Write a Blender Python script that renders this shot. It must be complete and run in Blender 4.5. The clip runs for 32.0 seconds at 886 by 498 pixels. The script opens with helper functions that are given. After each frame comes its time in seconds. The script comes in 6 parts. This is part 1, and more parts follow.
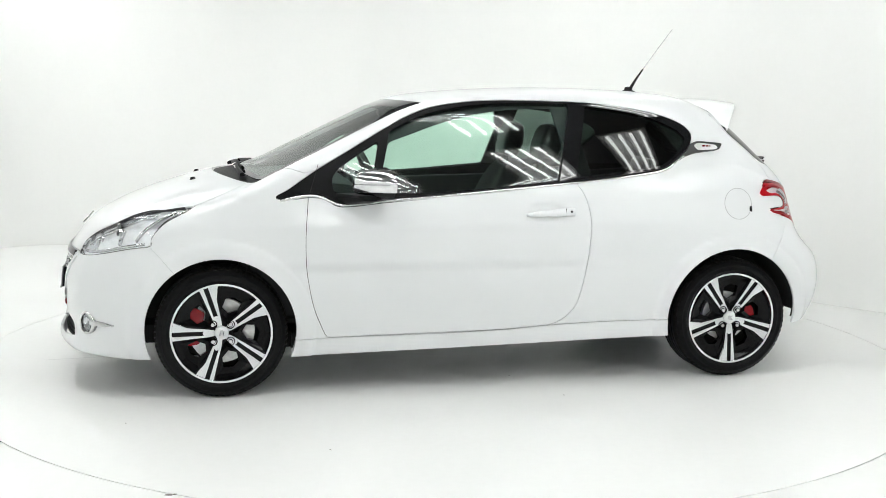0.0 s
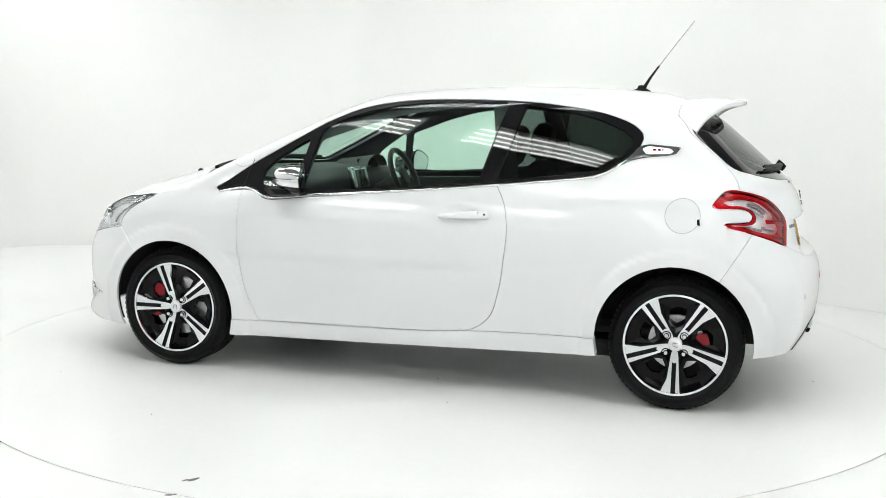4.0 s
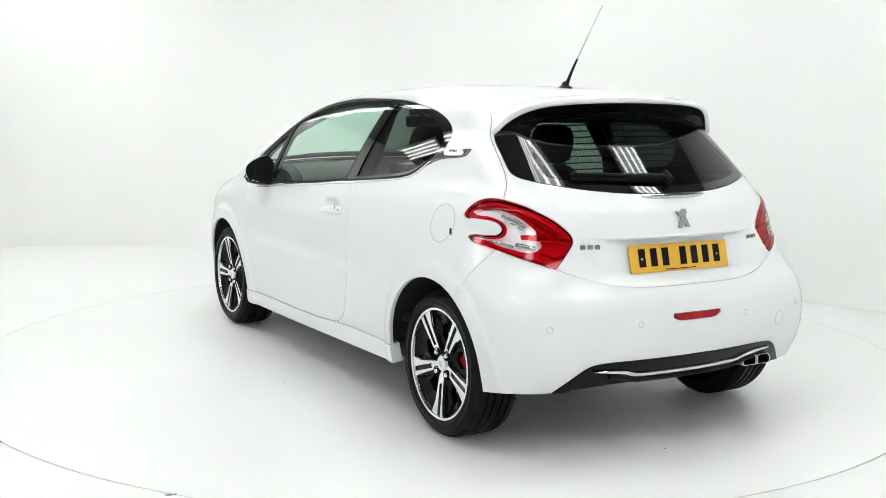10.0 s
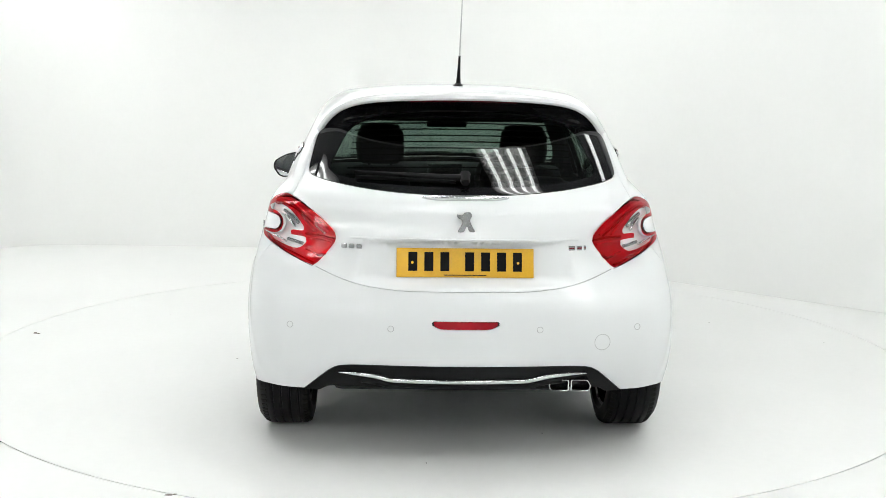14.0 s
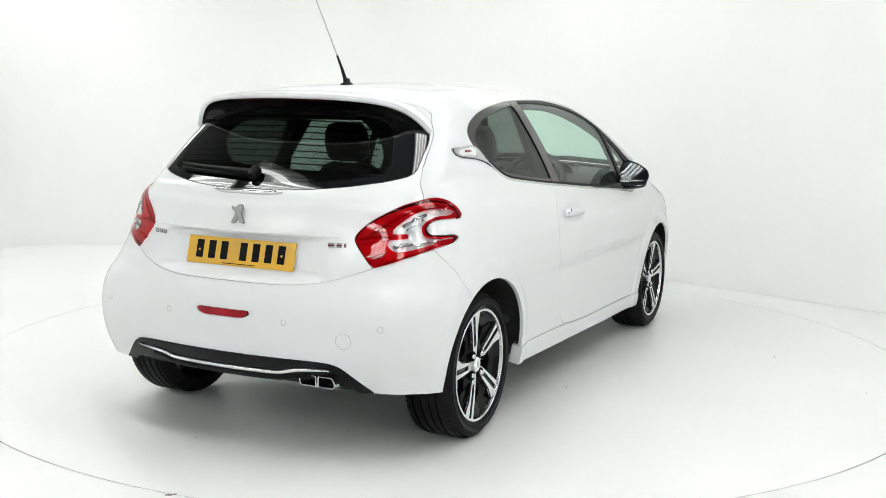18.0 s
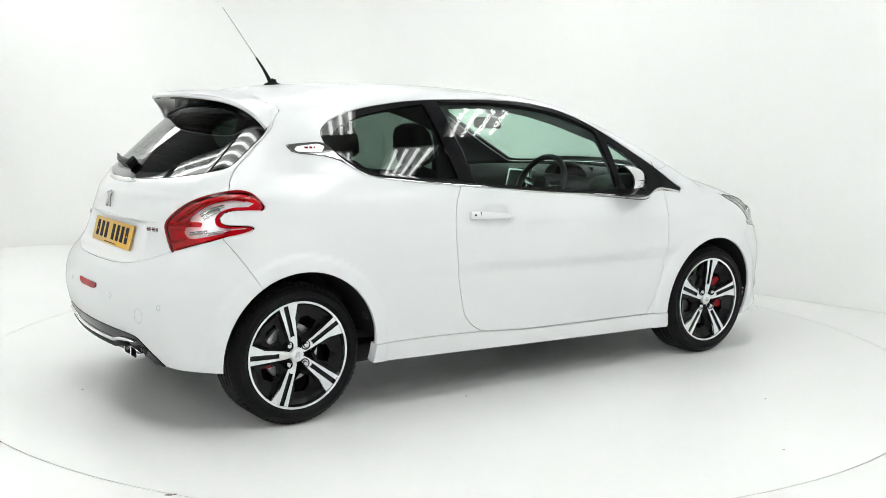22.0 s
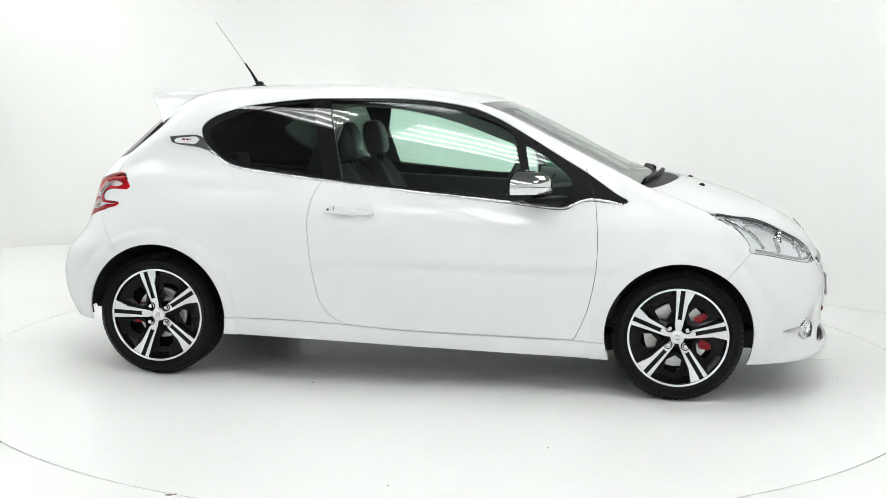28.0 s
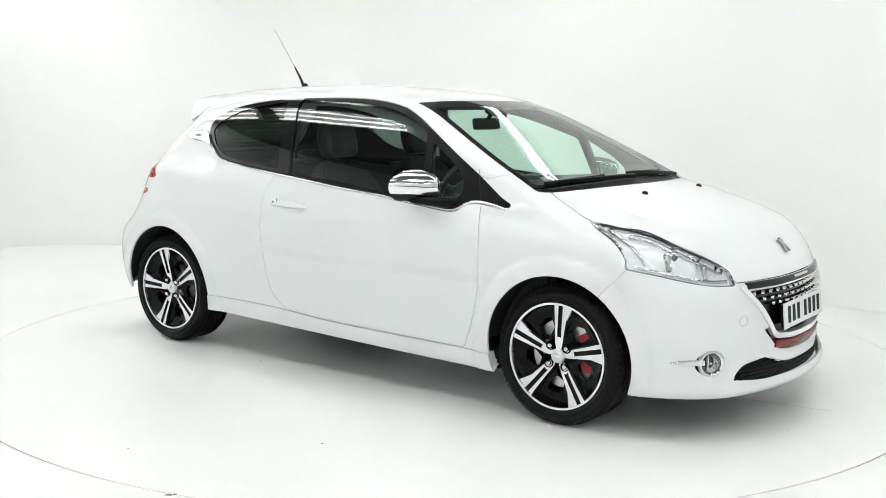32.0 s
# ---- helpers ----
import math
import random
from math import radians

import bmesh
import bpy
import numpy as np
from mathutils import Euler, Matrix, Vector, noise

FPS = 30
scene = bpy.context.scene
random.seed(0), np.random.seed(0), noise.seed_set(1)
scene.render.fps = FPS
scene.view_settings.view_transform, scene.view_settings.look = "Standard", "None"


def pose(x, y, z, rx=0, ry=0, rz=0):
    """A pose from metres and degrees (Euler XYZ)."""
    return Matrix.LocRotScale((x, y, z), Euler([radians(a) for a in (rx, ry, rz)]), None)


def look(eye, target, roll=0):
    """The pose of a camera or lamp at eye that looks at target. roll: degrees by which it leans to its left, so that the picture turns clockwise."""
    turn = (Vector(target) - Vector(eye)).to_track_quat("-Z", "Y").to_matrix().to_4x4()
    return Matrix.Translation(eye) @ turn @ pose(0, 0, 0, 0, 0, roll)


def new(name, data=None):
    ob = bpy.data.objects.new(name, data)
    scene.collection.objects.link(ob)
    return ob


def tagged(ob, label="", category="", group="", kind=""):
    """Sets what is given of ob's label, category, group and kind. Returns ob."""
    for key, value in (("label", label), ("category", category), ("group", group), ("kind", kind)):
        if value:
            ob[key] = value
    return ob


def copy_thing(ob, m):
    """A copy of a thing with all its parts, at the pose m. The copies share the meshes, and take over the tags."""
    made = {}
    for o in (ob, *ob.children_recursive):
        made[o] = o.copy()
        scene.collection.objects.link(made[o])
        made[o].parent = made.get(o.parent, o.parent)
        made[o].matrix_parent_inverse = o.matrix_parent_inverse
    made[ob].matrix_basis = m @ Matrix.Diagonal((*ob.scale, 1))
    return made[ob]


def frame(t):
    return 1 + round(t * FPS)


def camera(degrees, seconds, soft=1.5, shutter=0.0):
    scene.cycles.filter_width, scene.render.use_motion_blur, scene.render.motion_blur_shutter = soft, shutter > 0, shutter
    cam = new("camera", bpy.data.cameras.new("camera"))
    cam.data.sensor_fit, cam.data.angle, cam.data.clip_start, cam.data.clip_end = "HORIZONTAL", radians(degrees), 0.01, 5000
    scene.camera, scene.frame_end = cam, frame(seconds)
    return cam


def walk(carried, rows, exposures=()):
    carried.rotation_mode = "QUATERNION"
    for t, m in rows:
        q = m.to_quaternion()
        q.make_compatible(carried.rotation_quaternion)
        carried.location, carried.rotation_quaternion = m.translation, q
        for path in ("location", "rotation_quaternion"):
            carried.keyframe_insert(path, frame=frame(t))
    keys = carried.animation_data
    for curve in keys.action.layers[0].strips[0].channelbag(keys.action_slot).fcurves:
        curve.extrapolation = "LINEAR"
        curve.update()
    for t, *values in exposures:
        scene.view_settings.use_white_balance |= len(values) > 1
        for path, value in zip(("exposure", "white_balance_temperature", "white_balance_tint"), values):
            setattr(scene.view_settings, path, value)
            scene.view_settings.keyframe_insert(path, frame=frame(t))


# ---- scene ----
# ---- camera: it stands still on its tripod while the turntable turns ----
SECONDS = 32.0
cam = camera(45.811, SECONDS, soft=0.8)
EYE = Vector((0.0, -5.7618, 1.3652))
AIM = EYE + Vector((-0.00154148, 0.99051092, -0.13742538))
walk(cam, [(0.0, look(EYE, AIM, 0.8097)), (SECONDS, look(EYE, AIM, 0.8097))], exposures=[(0.0, 0.0), (SECONDS, 0.0)])

# ---- the turntable's steady turn: heading of the car at the start and degrees a second ----
HEADING, TURN = -168.2698, -7.11918
CAR_AT = (-0.0598, -0.0123, 0.0)      # middle of the wheelbase, seen from the turntable's axis

# ---- light ----
world = bpy.data.worlds.new("studio_world")
scene.world = world
world.use_nodes = True
world.node_tree.nodes["Background"].inputs[0].default_value = (0.9, 0.95, 1.0, 1)
world.node_tree.nodes["Background"].inputs[1].default_value = 0.3
TUBE_GLOW = 11.95
CEILING = 3.4

# ---- materials ----
def material(name, colour=(0.5, 0.5, 0.5), rough=0.5, metal=0.0, coat=0.0, spec=0.5, glow=0.0, grain=0.0, grain_size=40.0, bump=0.0, bump_size=200.0, stains=0.0, stain_size=1.5, alpha=1.0):
    """A surface with fine grain, wide stains and fine relief, all at real size."""
    m = bpy.data.materials.new(name)
    m.use_nodes = True
    nt = m.node_tree
    b = nt.nodes["Principled BSDF"]
    b.inputs["Roughness"].default_value, b.inputs["Metallic"].default_value = rough, metal
    b.inputs["Coat Weight"].default_value, b.inputs["Coat Roughness"].default_value = coat, 0.03
    b.inputs["Specular IOR Level"].default_value = spec
    b.inputs["Alpha"].default_value = alpha
    b.inputs["Base Color"].default_value = (*colour, 1)
    if glow:
        b.inputs["Emission Color"].default_value = (*colour, 1)
        b.inputs["Emission Strength"].default_value = glow
    at = nt.nodes.new("ShaderNodeTexCoord").outputs["Object"]
    last = None
    for amount, size, detail in ((grain, grain_size, 4.0), (stains, stain_size, 6.0)):
        if not amount:
            continue
        n = nt.nodes.new("ShaderNodeTexNoise")
        n.inputs["Scale"].default_value, n.inputs["Detail"].default_value = size, detail
        nt.links.new(at, n.inputs["Vector"])
        r = nt.nodes.new("ShaderNodeMapRange")
        r.inputs["From Min"].default_value, r.inputs["From Max"].default_value = 0.3, 0.7
        r.inputs["To Min"].default_value, r.inputs["To Max"].default_value = 1 - amount, 1 + amount * 0.4
        nt.links.new(n.outputs["Fac"], r.inputs["Value"])
        mix = nt.nodes.new("ShaderNodeMix")
        mix.data_type, mix.blend_type = "RGBA", "MULTIPLY"
        mix.inputs["Factor"].default_value = 1.0
        if last:
            nt.links.new(last, mix.inputs["A"])
        else:
            mix.inputs["A"].default_value = (*colour, 1)
        nt.links.new(r.outputs["Result"], mix.inputs["B"])
        last = mix.outputs["Result"]
    if last:
        nt.links.new(last, b.inputs["Base Color"])
    if bump:
        n = nt.nodes.new("ShaderNodeTexNoise")
        n.inputs["Scale"].default_value, n.inputs["Detail"].default_value = bump_size, 3.0
        nt.links.new(at, n.inputs["Vector"])
        k = nt.nodes.new("ShaderNodeBump")
        k.inputs["Strength"].default_value, k.inputs["Distance"].default_value = bump, 0.002
        nt.links.new(n.outputs["Fac"], k.inputs["Height"])
        nt.links.new(k.outputs["Normal"], b.inputs["Normal"])
    return m


def glass_material(name, tint, rough=0.0, mirror=0.064):
    """Thin tinted glass: a clear tinted body with a mirror-like surface."""
    m = bpy.data.materials.new(name)
    m.use_nodes = True
    nt = m.node_tree
    nt.nodes.remove(nt.nodes["Principled BSDF"])
    out = nt.nodes["Material Output"]
    clear, gloss, mix, facing = (nt.nodes.new("ShaderNode" + k) for k in ("BsdfTransparent", "BsdfGlossy", "MixShader", "LayerWeight"))
    power, scale = nt.nodes.new("ShaderNodeMath"), nt.nodes.new("ShaderNodeMath")
    power.operation, scale.operation = "POWER", "MULTIPLY_ADD"
    power.inputs[1].default_value = 5.0
    scale.inputs[1].default_value, scale.inputs[2].default_value = 0.88, mirror
    clear.inputs["Color"].default_value = (*tint, 1)
    gloss.inputs["Roughness"].default_value = rough
    nt.links.new(facing.outputs["Facing"], power.inputs[0])
    nt.links.new(power.outputs[0], scale.inputs[0])
    nt.links.new(scale.outputs[0], mix.inputs[0])
    nt.links.new(clear.outputs[0], mix.inputs[1])
    nt.links.new(gloss.outputs[0], mix.inputs[2])
    nt.links.new(mix.outputs[0], out.inputs["Surface"])
    return m


PAINT = material("white_car_paint", (0.745, 0.757, 0.767), rough=0.35, spec=0.12, coat=0.6, stains=0.012, stain_size=3.0)
FLOOR = material("white_floor_paint", (0.87, 0.875, 0.865), rough=0.32, spec=0.35, stains=0.03, stain_size=0.9, grain=0.012, grain_size=25.0, bump=0.03, bump_size=60.0)
WALL = material("white_wall_paint", (0.84, 0.843, 0.832), rough=0.8, stains=0.02, stain_size=0.5, grain=0.008, grain_size=30.0, bump=0.03)
CEIL = material("dark_ceiling_board", (0.16, 0.162, 0.16), rough=0.85, stains=0.03, stain_size=0.8, bump=0.05)
GROOVE = material("dark_joint", (0.1, 0.1, 0.1), rough=0.9, grain=0.3)
GROOVE_SOFT = material("grey_joint", (0.45, 0.455, 0.46), rough=0.8, grain=0.1)
TUBE = material("lit_tube", (0.98, 1.0, 0.99), glow=TUBE_GLOW)
METAL_WHITE = material("white_enamelled_metal", (0.78, 0.78, 0.77), rough=0.4, grain=0.03)
RUBBER = material("tyre_rubber", (0.0045, 0.0045, 0.005), rough=0.5, spec=0.14, grain=0.25, grain_size=60, bump=0.15, bump_size=300)
TREAD = material("dusty_tread_rubber", (0.016, 0.0155, 0.0145), rough=0.9, spec=0.1, grain=0.35, grain_size=70, bump=0.2, bump_size=250)
BLACK_GLOSS = material("gloss_black", (0.006, 0.006, 0.007), rough=0.04, spec=0.25, grain=0.2, grain_size=80)
GLASS_BORDER = material("printed_glass_black", (0.006, 0.006, 0.007), rough=0.03, spec=0.5, coat=0.35, grain=0.2, grain_size=80)
WHEEL_BLACK = material("gloss_black_wheel_paint", (0.004, 0.004, 0.0045), rough=0.1, spec=0.16, grain=0.2, grain_size=80)
BLACK_TRIM = material("black_plastic", (0.006, 0.006, 0.0065), rough=0.45, spec=0.13, grain=0.2, grain_size=120, bump=0.1, bump_size=600)
UNDER = material("underbody_black", (0.012, 0.012, 0.012), rough=0.85, grain=0.4, grain_size=12, bump=0.3, bump_size=40)
ALLOY = material("machined_alloy", (0.72, 0.73, 0.74), rough=0.22, metal=1.0, grain=0.05, grain_size=200)
CHROME = material("chrome", (0.62, 0.625, 0.63), rough=0.05, metal=1.0, grain=0.03, grain_size=30)
SATIN = material("satin_chrome", (0.62, 0.63, 0.65), rough=0.22, metal=1.0, grain=0.04, grain_size=60)
BRIGHT_ALLOY = material("brushed_aluminium", (0.8, 0.805, 0.81), rough=0.42, metal=0.85, grain=0.04, grain_size=90)
CALIPER = material("red_caliper", (0.25, 0.003, 0.008), rough=0.15, spec=0.4, grain=0.12, grain_size=40)
STEEL = material("brake_steel", (0.55, 0.55, 0.55), rough=0.42, metal=1.0, grain=0.15, grain_size=60)
FABRIC = material("dark_seat_cloth", (0.012, 0.012, 0.013), rough=0.9, grain=0.3, grain_size=90, bump=0.4, bump_size=400)
LEATHER = material("black_leather", (0.011, 0.011, 0.012), rough=0.45, grain=0.2, grain_size=60, bump=0.25, bump_size=250)
DASH = material("grained_dashboard", (0.03, 0.031, 0.033), rough=0.6, grain=0.2, grain_size=80, bump=0.3, bump_size=500)
LINING = material("grey_headlining", (0.05, 0.05, 0.053), rough=0.9, grain=0.12, grain_size=80, bump=0.2)
GLASS = glass_material("green_tinted_glass", (0.76, 0.93, 0.845))
DARK_GLASS = glass_material("privacy_glass", (0.135, 0.17, 0.152), mirror=0.05)
SCREEN_GLASS = glass_material("windscreen_glass", (0.77, 0.93, 0.85))
LENS = glass_material("clear_lens", (0.95, 0.96, 0.97), mirror=0.045)
RED_LENS = glass_material("red_lens", (0.70, 0.002, 0.012), mirror=0.03)
RED_LAMP = material("red_lamp_reflector", (0.52, 0.004, 0.014), rough=0.06, spec=0.35, grain=0.35, grain_size=26)
FOG_RED = material("red_fog_lens", (0.33, 0.004, 0.012), rough=0.1, spec=0.3, grain=0.5, grain_size=14)
DEEP_RED = material("unlit_red_lens", (0.06, 0.003, 0.006), rough=0.08, spec=0.25, grain=0.2, grain_size=60)
RED_TRIM = material("red_trim", (0.16, 0.005, 0.010), rough=0.18, spec=0.35, grain=0.1)
BADGE = material("dark_chrome", (0.34, 0.345, 0.35), rough=0.15, metal=1.0, grain=0.04, grain_size=60)
FOIL = material("silvered_lamp_bowl", (0.84, 0.85, 0.86), rough=0.2, metal=0.9, grain=0.08, grain_size=40, bump=0.5, bump_size=30)
BOWL = material("silver_lamp_bowl", (0.80, 0.81, 0.82), rough=0.28, metal=0.45, grain=0.08, grain_size=40, bump=0.35, bump_size=30)
LAMP_SILVER = material("lamp_reflector", (0.88, 0.89, 0.90), rough=0.35, metal=0.0, grain=0.08, grain_size=60)
PLATE_YELLOW = material("yellow_plate", (0.72, 0.40, 0.015), rough=0.35, coat=0.3, grain=0.05, grain_size=150)
PLATE_WHITE = material("white_plate", (0.7, 0.71, 0.72), rough=0.35, coat=0.3, grain=0.05, grain_size=150)
PRINT_BLACK = material("black_print", (0.006, 0.006, 0.007), rough=0.5, spec=0.1, grain=0.1)
DIRT = material("scuff", (0.18, 0.16, 0.15), rough=0.9, grain=0.3)
BOUNCE_WALL = material("plain_wall_paint", (0.82, 0.825, 0.82), rough=0.8, stains=0.1, stain_size=0.8, grain=0.03, grain_size=30.0)

# ---- helpers for meshes ----
def mesh_object(name, v, f, mat, parent=None, normals=None, smooth=True, label=""):
    me = bpy.data.meshes.new(name)
    v, f = np.asarray(v, float), np.asarray(f, int)
    me.vertices.add(len(v))
    me.vertices.foreach_set("co", v.ravel())
    me.loops.add(f.size)
    me.loops.foreach_set("vertex_index", f.ravel())
    me.polygons.add(len(f))
    me.polygons.foreach_set("loop_start", np.arange(len(f)) * f.shape[1])
    me.update(calc_edges=True)
    me.validate()
    me.polygons.foreach_set("use_smooth", np.full(len(me.polygons), smooth))
    if normals is not None and len(me.vertices) == len(normals):
        me.normals_split_custom_set_from_vertices([tuple(n) for n in normals])
    me.materials.append(mat)
    ob = new(name, me)
    if parent:
        ob.parent = parent
    if label:
        ob["label"] = label
    return ob


def part(name, bm, mat, parent=None, label="", smooth=True, at=None):
    """Links a bmesh as one mesh object under a thing or a part."""
    me = bpy.data.meshes.new(name)
    bmesh.ops.recalc_face_normals(bm, faces=bm.faces)
    for fc in bm.faces:
        fc.smooth = smooth
    bm.to_mesh(me)
    bm.free()
    if smooth:
        me.set_sharp_from_angle(angle=radians(38))
    me.materials.append(mat)
    ob = new(name, me)
    if parent:
        ob.parent = parent
    if at is not None:
        ob.matrix_local = at
    if label:
        ob["label"] = label
    return ob


def box(size, at=(0, 0, 0), bevel=0.0, turn=(0, 0, 0), bm=None, segments=2):
    bm = bm or bmesh.new()
    made = bmesh.ops.create_cube(bm, size=1.0, matrix=pose(*at, *turn) @ Matrix.Diagonal((*size, 1)))
    if bevel:
        edges = {e for v in made["verts"] for e in v.link_edges}
        bmesh.ops.bevel(bm, geom=list(edges), offset=bevel, segments=segments, affect="EDGES", profile=0.6)
    return bm


def lathe(profile, steps=48, axis="y", bm=None, at=(0, 0, 0), close=False):
    """Turns (radius, along) pairs about an axis."""
    bm = bm or bmesh.new()
    rings = []
    for i in range(steps):
        a = 2 * math.pi * i / steps
        c, s = math.cos(a), math.sin(a)
        put = {"y": lambda r, h: (r * c, h, r * s), "z": lambda r, h: (r * c, r * s, h), "x": lambda r, h: (h, r * c, r * s)}[axis]
        rings.append([bm.verts.new(Vector(put(r, h)) + Vector(at)) for r, h in profile])
    n = len(profile)
    for i in range(steps):
        p, q = rings[i], rings[(i + 1) % steps]
        for j in range(n if close else n - 1):
            bm.faces.new((p[j], q[j], q[(j + 1) % n], p[(j + 1) % n]))
    return bm


def tube(path, radius, sides=8, bm=None, taper=None):
    """A round bar along a path of points."""
    bm = bm or bmesh.new()
    pts = [Vector(p) for p in path]
    rings = []
    for i, p in enumerate(pts):
        d = (pts[min(i + 1, len(pts) - 1)] - pts[max(i - 1, 0)]).normalized()
        q = d.to_track_quat("Z", "Y")
        r = radius if taper is None else radius + (taper - radius) * i / (len(pts) - 1)
        rings.append([bm.verts.new(p + q @ Vector((r * math.cos(2 * math.pi * k / sides), r * math.sin(2 * math.pi * k / sides), 0))) for k in range(sides)])
    for a, b in zip(rings, rings[1:]):
        for k in range(sides):
            bm.faces.new((a[k], a[(k + 1) % sides], b[(k + 1) % sides], b[k]))
    bm.faces.new(rings[0][::-1])
    bm.faces.new(rings[-1])
    return bm


def slab(outline, depth, bevel=0.0, bm=None, plane="xz"):
    """A flat plate of a given outline, extruded by depth along the third axis."""
    bm = bm or bmesh.new()
    put = {"xz": lambda a, b, d: (a, d, b), "xy": lambda a, b, d: (a, b, d), "yz": lambda a, b, d: (d, a, b)}[plane]
    lo = [bm.verts.new(put(a, b, 0)) for a, b in outline]
    hi = [bm.verts.new(put(a, b, depth)) for a, b in outline]
    n = len(outline)
    cap = [bm.faces.new(lo), bm.faces.new(hi[::-1])]
    for i in range(n):
        bm.faces.new((lo[i], hi[i], hi[(i + 1) % n], lo[(i + 1) % n]))
    if bevel:
        bmesh.ops.bevel(bm, geom=[e for e in cap[1].edges], offset=bevel, segments=2, affect="EDGES")
    bmesh.ops.triangulate(bm, faces=[fc for fc in bm.faces if len(fc.verts) > 4])
    return bm


def thing(name, label, category, group="", kind=""):
    return tagged(new(name), label, category, group, kind)


def smooth_loop(pts, n=160):
    """A closed rounded outline through a few corner points (Catmull-Rom)."""
    p = np.array(pts, float)
    k = len(p)
    u = np.linspace(0, k, n, endpoint=False)
    i = u.astype(int)
    f = (u - i)[:, None]
    a, b, c, d = p[(i - 1) % k], p[i % k], p[(i + 1) % k], p[(i + 2) % k]
    return 0.5 * (2 * b + (c - a) * f + (2 * a - 5 * b + 4 * c - d) * f ** 2 + (3 * b - a - 3 * c + d) * f ** 3)


def corner_loop(pts, r=0.02, steps=5):
    """A closed outline of straight sides with rounded corners; a third number on a point is its own radius."""
    out = []
    k = len(pts)
    for i in range(k):
        p, q, s = np.array(pts[i - 1][:2], float), np.array(pts[i][:2], float), np.array(pts[(i + 1) % k][:2], float)
        rr = pts[i][2] if len(pts[i]) > 2 else r
        a, b = p - q, s - q
        la, lb = np.linalg.norm(a), np.linalg.norm(b)
        rr = min(rr, la * 0.45, lb * 0.45)
        a, b = q + a / la * rr, q + b / lb * rr
        for j in range(steps + 1):
            u = j / steps
            out.append((1 - u) ** 2 * a + 2 * u * (1 - u) * q + u * u * b)
    return np.array(out)


def inside_by(loop, a, b):
    """Signed distance of points (a, b) from a closed outline: below 0 inside."""
    loop = np.asarray(loop, float)
    p, q = loop, np.roll(loop, -1, axis=0)
    lo, hi = loop.min(0) - 0.08, loop.max(0) + 0.08
    near = (a > lo[0]) & (a < hi[0]) & (b > lo[1]) & (b < hi[1])
    out = np.full(a.shape, 0.09)
    x, y = a[near][:, None], b[near][:, None]
    d = q - p
    t = np.clip(((x - p[:, 0]) * d[:, 0] + (y - p[:, 1]) * d[:, 1]) / np.maximum((d ** 2).sum(1), 1e-12), 0, 1)
    dist = np.sqrt(((x - p[:, 0] - t * d[:, 0]) ** 2 + (y - p[:, 1] - t * d[:, 1]) ** 2).min(1))
    cross = ((p[:, 1] > y) != (q[:, 1] > y)) & (x < d[:, 0] * (y - p[:, 1]) / np.where(np.abs(d[:, 1]) < 1e-12, 1e-12, d[:, 1]) + p[:, 0])
    out[near] = np.where(cross.sum(1) % 2 == 1, -dist, dist)
    return out


def cut(sheet, f):
    """Splits a triangle sheet (points, faces) along f = 0: the part below 0 and the part above."""
    v, t = sheet
    f = np.where(np.abs(f) < 1e-7, 1e-7, f)
    neg = f[t] < 0
    k = neg.sum(1)
    keep_in, keep_out = [t[k == 3]], [t[k == 0]]
    extra, base = [], len(v)
    for count in (1, 2):
        m = t[k == count]
        if not len(m):
            continue
        odd = np.argmax(neg[k == count] if count == 1 else ~neg[k == count], axis=1)
        r = np.arange(len(m))
        a, b, c = m[r, odd], m[r, (odd + 1) % 3], m[r, (odd + 2) % 3]
        ids = []
        for e in (b, c):
            lo, hi = np.minimum(a, e), np.maximum(a, e)
            w = (f[lo] / (f[lo] - f[hi]))[:, None]
            extra.append(v[lo] * (1 - w) + v[hi] * w)
            ids.append(base + np.arange(len(m)))
            base += len(m)
        tip = np.stack([a, ids[0], ids[1]], 1)
        rest = np.concatenate([np.stack([ids[0], b, c], 1), np.stack([ids[0], c, ids[1]], 1)])
        (keep_in if count == 1 else keep_out).append(tip)
        (keep_out if count == 1 else keep_in).append(rest)
    v2 = np.concatenate([v] + extra) if extra else v
    return tidy(v2, np.concatenate(keep_in)), tidy(v2, np.concatenate(keep_out))


def tidy(v, t):
    """Drops unused points and joins equal ones."""
    if not len(t):
        return np.zeros((0, 3)), np.zeros((0, 3), int)
    used, back = np.unique(t, return_inverse=True)
    v, t = v[used], back.reshape(-1, 3)
    key = np.round(v * 1e6).astype(np.int64)
    _, first, back = np.unique(key, axis=0, return_index=True, return_inverse=True)
    t = back.reshape(-1)[t]
    t = t[(t[:, 0] != t[:, 1]) & (t[:, 1] != t[:, 2]) & (t[:, 0] != t[:, 2])]
    return v[first], t


